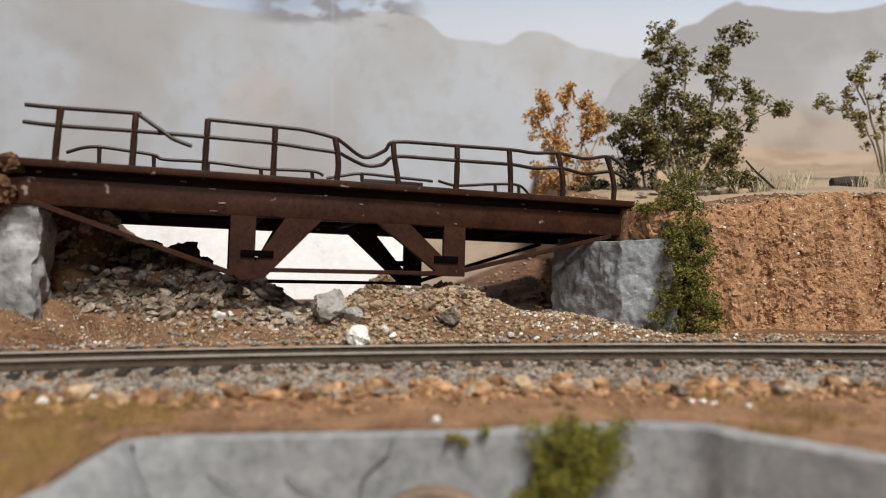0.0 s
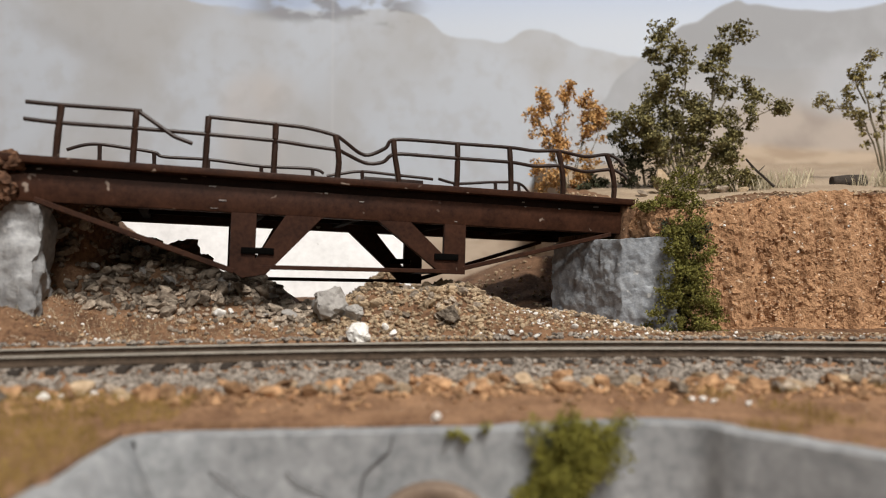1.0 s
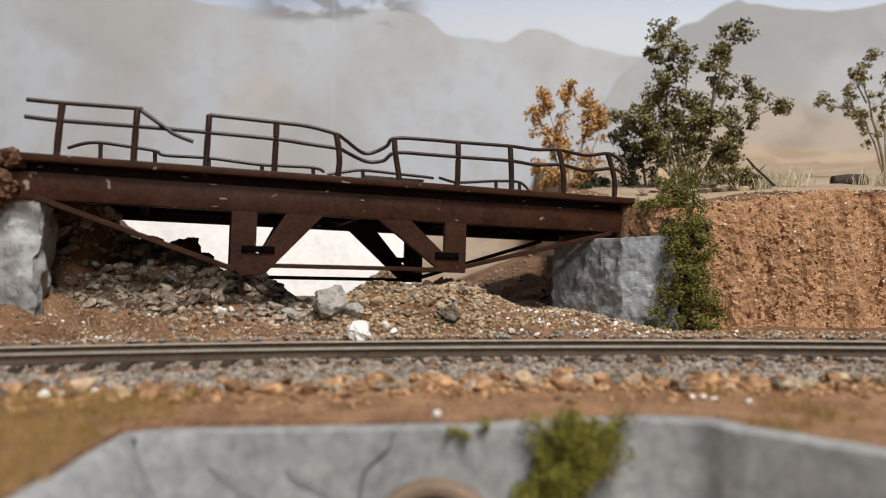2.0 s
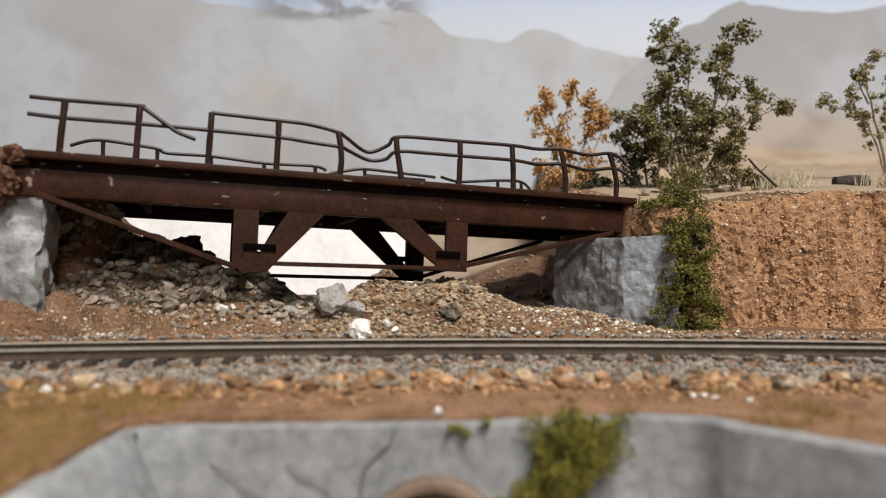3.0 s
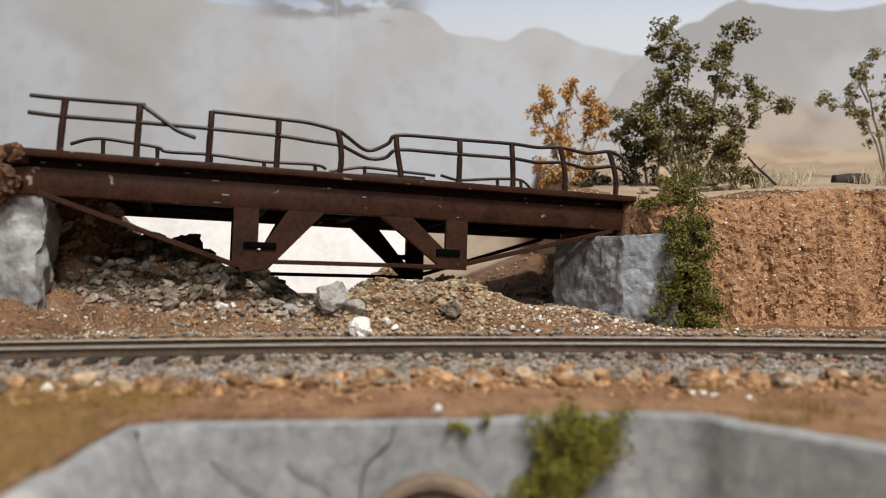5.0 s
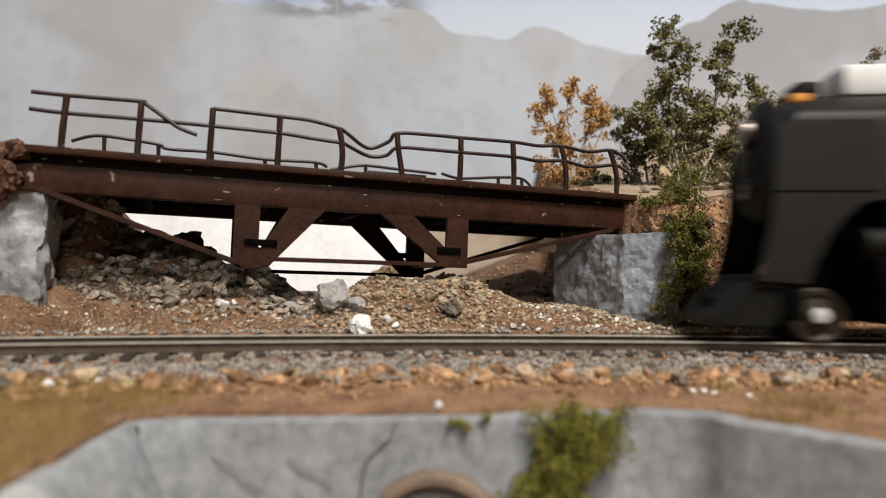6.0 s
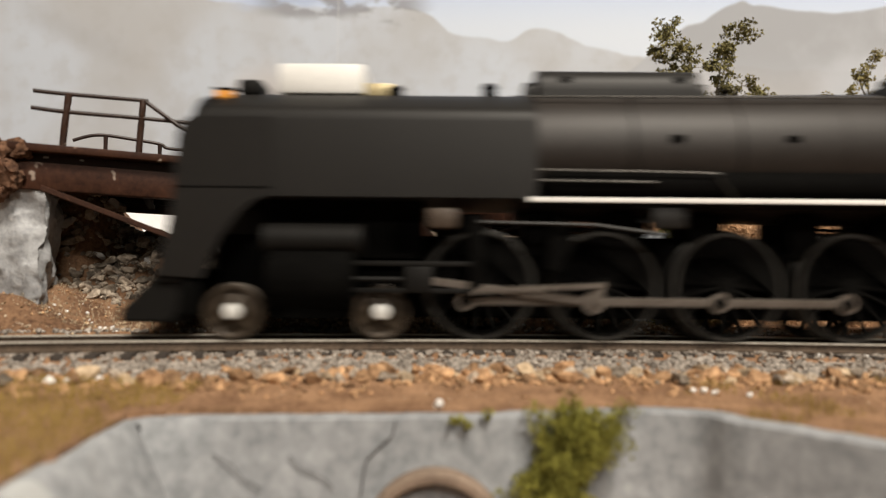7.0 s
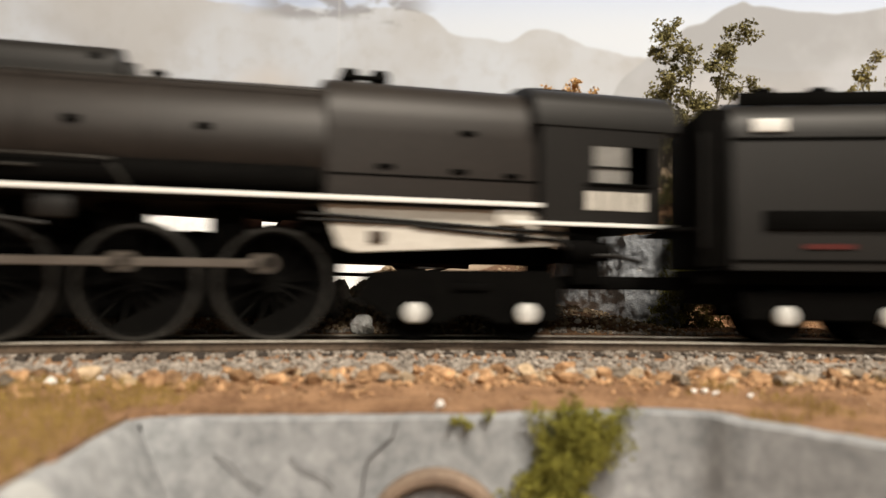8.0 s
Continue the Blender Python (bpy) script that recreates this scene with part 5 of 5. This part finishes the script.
def tree(label, limbs, y, clump, count, leaf, leaf_size, seed, thick=0.9, spread=7.0):
    """Limbs are lines of (x, z) from the root outwards; each carries clumps of leaves along its outer part."""
    g = random.Random(seed)
    kind = "tree" if "tree" in label else "shrub"
    top = tagged(new(kind), label, kind, kind + "s on the cliff top")
    bm = bmesh.new()
    clumps = []
    for n, limb in enumerate(limbs):
        deep = g.uniform(-spread, spread)
        last = len(limb) - 1
        pts = curve([(x, y + deep * i / last, z) for i, (x, z) in enumerate(limb)], 5)
        pts = [p + Vector((g.uniform(-0.25, 0.25), g.uniform(-0.25, 0.25), 0)) for p in pts]
        tube(bm, pts, thick * (0.9 if n == 0 else 0.55), 6, thick * 0.14)
        clumps.append((*pts[-1], clump, count))
        for i in range(int(len(pts) * 0.36), len(pts)):
            d = Vector((g.gauss(0, 1), g.gauss(0, 1.4), g.gauss(0.2, 0.8))).normalized() * clump * g.uniform(0.4, 1.5)
            tube(bm, [pts[i], pts[i] + d * 0.5 + Vector((0, 0, 0.3)), pts[i] + d], thick * 0.16, 5, thick * 0.08)
            clumps.append((*(pts[i] + d), clump * g.uniform(0.4, 0.85), int(count * g.uniform(0.2, 0.6))))
    part("trunk", bm, BARK, top, "thin forked grey-brown stems")
    leaves("crown", clumps, leaf_size, leaf, top, seed)
    return top


def plants():
    limbs = [
        [(92.8, 47.0), (91.2, 63.4), (86.9, 80.8), (88.0, 96.0), (81.9, 102.5), (85.8, 111.2)],
        [(92.8, 47.0), (91.9, 65.5), (93.4, 85.1), (94.1, 98.2), (90.2, 103.6)],
        [(94.5, 47.0), (97.8, 65.5), (103.7, 80.8), (107.1, 96.0), (108.7, 105.8), (115.8, 111.2)],
        [(103.7, 80.8), (105.0, 92.8), (105.8, 101.5)],
        [(95.6, 47.0), (101.0, 67.7), (109.7, 83.0), (115.8, 90.6), (122.4, 87.3)],
        [(95.6, 47.0), (104.3, 63.4), (116.3, 75.3), (125.4, 79.7), (129.8, 82.5)],
        [(96.7, 47.0), (103.7, 61.2), (110.8, 68.8), (114.5, 69.9)],
        [(96.7, 47.0), (105.4, 54.7), (109.7, 61.2)],
        [(91.2, 47.0), (85.8, 63.4), (77.1, 75.3), (66.7, 77.5)],
        [(91.2, 47.0), (83.6, 67.7), (79.3, 78.6), (82.5, 89.5)],
        [(92.3, 47.0), (90.2, 63.4), (83.6, 73.2), (72.3, 73.8)],
        [(93.4, 47.0), (95.6, 69.9), (98.9, 77.5), (103.7, 73.8)],
        [(93.4, 47.0), (93.4, 61.2), (91.2, 72.1), (90.2, 78.6)],
        [(91.9, 47.0), (84.7, 59.0), (82.5, 64.5), (79.3, 69.9)],
    ]
    limbs += [
        [(92.8, 47.0), (88.0, 61.2), (81.5, 72.1), (74.9, 78.6)],
        [(94.9, 47.0), (98.9, 61.2), (101.0, 74.3), (97.8, 85.1)],
        [(93.4, 47.0), (96.3, 59.0), (106.5, 66.6), (111.9, 63.4)],
        [(92.3, 47.0), (88.0, 65.5), (86.9, 78.6), (84.7, 87.3)],
        [(93.0, 47.0), (92.8, 59.0), (95.6, 71.0), (102.1, 78.6)],
    ]
    tree("olive-green model tree with sparse clumped leaves on the cliff", limbs, 284, 4.3, 165, LEAF, 1.4, 5, 0.8, 5.0)
    limbs = [
        [(82.6, 48.5), (80.3, 58.7), (79.2, 65.5), (82.6, 70.0)],
        [(82.6, 48.5), (76.9, 56.4), (77.6, 62.1)],
        [(83.7, 48.5), (84.9, 56.4), (87.6, 67.8)],
        [(82.2, 48.5), (73.5, 61.0), (69.5, 72.3)],
        [(82.6, 48.5), (72.4, 58.7), (74.7, 68.9)],
    ]
    tree("dark green dense model tree behind the bridge end", limbs, 296, 4.0, 130, LEAF_DARK, 1.3, 8, 0.7, 4.0)
    limbs = [
        [(52.7, 49.8), (46.8, 65.1), (41.4, 78.0), (38.1, 85.1)],
        [(52.7, 49.8), (48.0, 69.8), (43.8, 86.3), (41.4, 92.1)],
        [(52.7, 49.8), (51.5, 72.1), (51.1, 88.6), (53.2, 94.5)],
        [(53.2, 49.8), (57.4, 69.8), (62.1, 79.2), (65.0, 86.3)],
        [(53.2, 49.8), (58.6, 72.1), (61.0, 83.9), (59.8, 89.8)],
        [(52.3, 49.8), (46.8, 58.0), (39.8, 60.4)],
        [(52.3, 49.8), (45.7, 54.5), (42.1, 53.8)],
        [(51.5, 49.8), (50.4, 62.7), (48.0, 69.8), (48.5, 75.7)],
        [(53.2, 49.8), (59.8, 62.7), (66.4, 78.0), (67.8, 82.7)],
        [(53.2, 49.8), (56.3, 54.5), (59.8, 59.2)],
    ]
    tree("small autumn tree with orange leaves and bare twigs", limbs, 307, 4.0, 115, LEAF_ORANGE, 1.5, 12, 0.5, 4.0)
    limbs = [
        [(181.9, 51.5), (179.2, 68.9), (174.5, 87.4), (172.2, 99.0), (176.4, 106.4)],
        [(181.9, 51.5), (176.8, 71.2), (168.7, 85.1), (166.4, 92.0)],
        [(168.7, 85.1), (160.6, 86.2), (156.5, 89.2)],
        [(182.6, 51.5), (181.5, 73.5), (180.3, 89.7), (183.8, 99.0)],
        [(180.3, 59.6), (175.7, 78.1), (172.2, 82.8)],
        [(174.5, 87.4), (169.9, 96.6), (169.4, 100.3)],
        [(182.6, 51.5), (186.1, 75.8), (188.4, 92.0)],
    ]
    tree("slender olive-yellow model tree with gaps in its crown", limbs, 302, 3.0, 60, LEAF_PALE, 1.4, 21, 0.7, 5.0)
    tree("low dark green shrub beside orange autumn leaves", [[(61, 49), (58.5, 51), (56, 53)], [(61, 49), (62, 53), (61, 56)], [(62, 49), (64, 52), (65.5, 54)]], 300, 2.6, 60, LEAF_DARK, 1.3, 14, 0.6, 3.0)
    for x, y, h, seed in ((102, 256, 9, 61), (96, 258, 6, 62), (107, 262, 7, 63), (80, 262, 6, 64)):
        b = plateau(x, y) - 1
        tree("low olive shrub among rocks on the cliff top", [[(x, b), (x - 1, b + h * 0.6), (x - 2.5, b + h)], [(x, b), (x + 2, b + h * 0.5), (x + 3.5, b + h * 0.8)]], y, 2.4, 60, LEAF, 1.1, seed, 0.35, 2.0)
    # creeper down the corner of the cliff
    g = random.Random(3)
    creeper = tagged(new("creeper"), "green moss-like creeper hanging down the cliff corner", "creeper")
    clumps = []
    for i in range(230):
        v = g.random()
        z = 31 - 36 * v
        half = 6.6 + 3.2 * smooth(0.3, 0.8, v) - 2.0 * smooth(0.12, 0.0, v)
        x = 69.3 - 3.6 * v + g.uniform(-half, half)
        clumps.append((x, 205.0 + g.uniform(-2.5, 6) - 3 * v, z, 1.9, 60))
    for i in range(60):
        x = g.uniform(57, 71)
        clumps.append((x, 217 + g.uniform(-6, 4), 36.0 + 3.6 * smooth(58, 68, x) * g.random(), 1.5, 34))
    for i in range(60):
        v = g.random()
        clumps.append((g.uniform(67, 75) - 1.5 * v, 214 + g.uniform(-5, 6), 31 + 14.5 * v, 1.7, 40))
    leaves("foliage", clumps, 0.75, MOSS, creeper, 31)
    # inner leaves close to the clay, with the creeper's inner shade in their colour
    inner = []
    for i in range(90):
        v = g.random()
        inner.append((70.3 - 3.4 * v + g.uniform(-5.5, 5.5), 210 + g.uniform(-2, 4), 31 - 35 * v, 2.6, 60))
    leaves("inner_foliage", inner, 1.0, LEAF_DARK, creeper, 32, "inner leaves coloured dark as the creeper's inner shade")
    # moss on the culvert wall
    moss = tagged(new("moss_clump"), "yellow-green moss clump hanging over the grey headwall", "moss")
    clumps = []
    for i in range(80):
        v = g.random()
        clumps.append((19.6 - 4.4 * v + g.gauss(0, 2.7) * (1 - 0.2 * v), 106.2 - 1.6 * v + g.uniform(-1.3, 1.2), -6.2 - 13.5 * v, 2.5, 150))
    for x, z in ((1.8, -7.4), (3.4, -8.6), (2.6, -8.0), (6.5, -7.2), (24, -6.8), (22, -6.6)):
        clumps.append((x, 106.6, z, 0.9, 50))
    leaves("foliage", clumps, 0.62, MOSS_YELLOW, moss, 41)
    # core behind the leaves, its dark colour gives the shade inside the moss
    part("cushion", roughen(a_box(14, 19.5, 105.4, 107.2, -17, -8, 1.0), 0.8, 4, 2), LEAF_DARK, moss, "moss cushion coloured dark as shade between the leaves")
    # dry grass
    def blades(name, spots, tall, material, label, seed):
        gg = np.random.RandomState(seed)
        vs, fs = [], []
        for x, y, z in spots:
            h, a, b = tall * gg.uniform(0.4, 1.1), gg.uniform(-0.4, 0.4), gg.uniform(-0.4, 0.4)
            w, t = tall * 0.018, gg.uniform(0, 3.1)
            i = len(vs)
            vs += [(x - w * math.cos(t), y - w * math.sin(t), z), (x + w * math.cos(t), y + w * math.sin(t), z), (x + a * h * 0.4, y + b * h * 0.4, z + h * 0.6), (x + a * h, y + b * h, z + h)]
            fs += [(i, i + 1, i + 2), (i, i + 2, i + 3)]
        me = bpy.data.meshes.new(name)
        me.from_pydata([(p[0] * MM, p[1] * MM, p[2] * MM) for p in vs], [], fs)
        me.materials.append(material)
        return tagged(new(name, me), label, "grass", kind="stuff")
    spots = []
    for cx, cy, r, n in ((113, 262, 4, 300), (120, 266, 5, 200), (124, 262, 3, 160), (105, 262, 3, 60), (152, 268, 4, 60), (157, 258, 4, 420), (163, 256, 4, 300), (140, 285, 6, 90), (171, 262, 5, 160)):
        for i in range(n):
            x, y = g.gauss(cx, r * 0.6), g.gauss(cy, r * 0.6)
            spots.append((x, y, plateau(x, y) - 0.3))
    blades("dry_grass", spots[::3], 7.0, STRAW, "tufts of pale dry grass on the cliff", 51)
    spots = []
    for i in range(16000):
        x, y = g.uniform(-95, -40), g.uniform(72, 124)
        if not in_front(x, y) and track_offset(x, y) > 29 and fractal(x, y, 14, 31.0) > -0.12 - 0.3 * smooth(-52, -62, x):
            spots.append((x, y, height(x, y) - 0.1))
    for i in range(9000):
        x, y = g.uniform(40, 95), g.uniform(90, 132)
        if not in_front(x, y) and track_offset(x, y) > 31 and fractal(x, y, 12, 33.0) > 0.0:
            spots.append((x, y, height(x, y) - 0.1))
    litter = []
    for i in range(2600):
        x, y = g.uniform(-98, -10), g.uniform(166, 186)
        if track_offset(x, y) < -19:
            litter.append((x, y, height(x, y) - 0.1))
    blades("straw_litter", litter, 1.3, STRAW, "short pale straw litter at the foot of the rubble", 55)
    blades("short_grass", spots, 1.7, surface("olive_dry_turf", (0.19, 0.122, 0.028), (0.38, 0.265, 0.08), 0.95, 120, 900, 0, per_piece=0.3), "short olive-brown turf beside the culvert", 53)
    # dead wood and rocks on the cliff
    log = tagged(new("fallen_log"), "dark hollow log lying in dry grass", "log")
    part("bark", roughen(turned(bmesh.new(), [(-6, 1.0), (-6.2, 2.2), (0, 2.5), (6.5, 2.6), (6.3, 1.2)], 16, "x", (152, 276, plateau(152, 276) + 1.4)), 0.7, 4), TIE, log)
    stick = tagged(new("dead_branch"), "bare dark branch leaning on the cliff top", "branch")
    part("stem", tube(bmesh.new(), curve([(115.5, 256, 47.0), (112.5, 257, 50.5), (109.5, 257, 53.2), (106.2, 257, 57.0)], 4), 0.5, 7, 0.35), TIE, stick)
    part("twig", tube(bmesh.new(), [(110.5, 257, 52.4), (112.8, 257, 54.6)], 0.25, 5, 0.1), TIE, stick)
    for key, x, y, w, h in (("tan", 78.6, 266, 6.5, 15.0), ("rubble", 97, 258, 6.0, 5.0), ("rubble", 91, 256, 5.0, 4.0), ("tan", 104, 254, 4.0, 3.0), ("rubble", 70, 258, 4.5, 4.0)):
        ob = new("boulder", STONES[key][int(x) % 4])
        ob.matrix_basis = Matrix.LocRotScale((x * MM, y * MM, (plateau(x, y) + h * 0.25) * MM), Euler((0.1, 0.15, x)), (w / 3, w / 3, h / 3))
        tagged(ob, "tan weathered rock among plants on the cliff" if key == "tan" else "brown weathered rock among plants on the cliff", "rock")


stones()
plants()


motions()
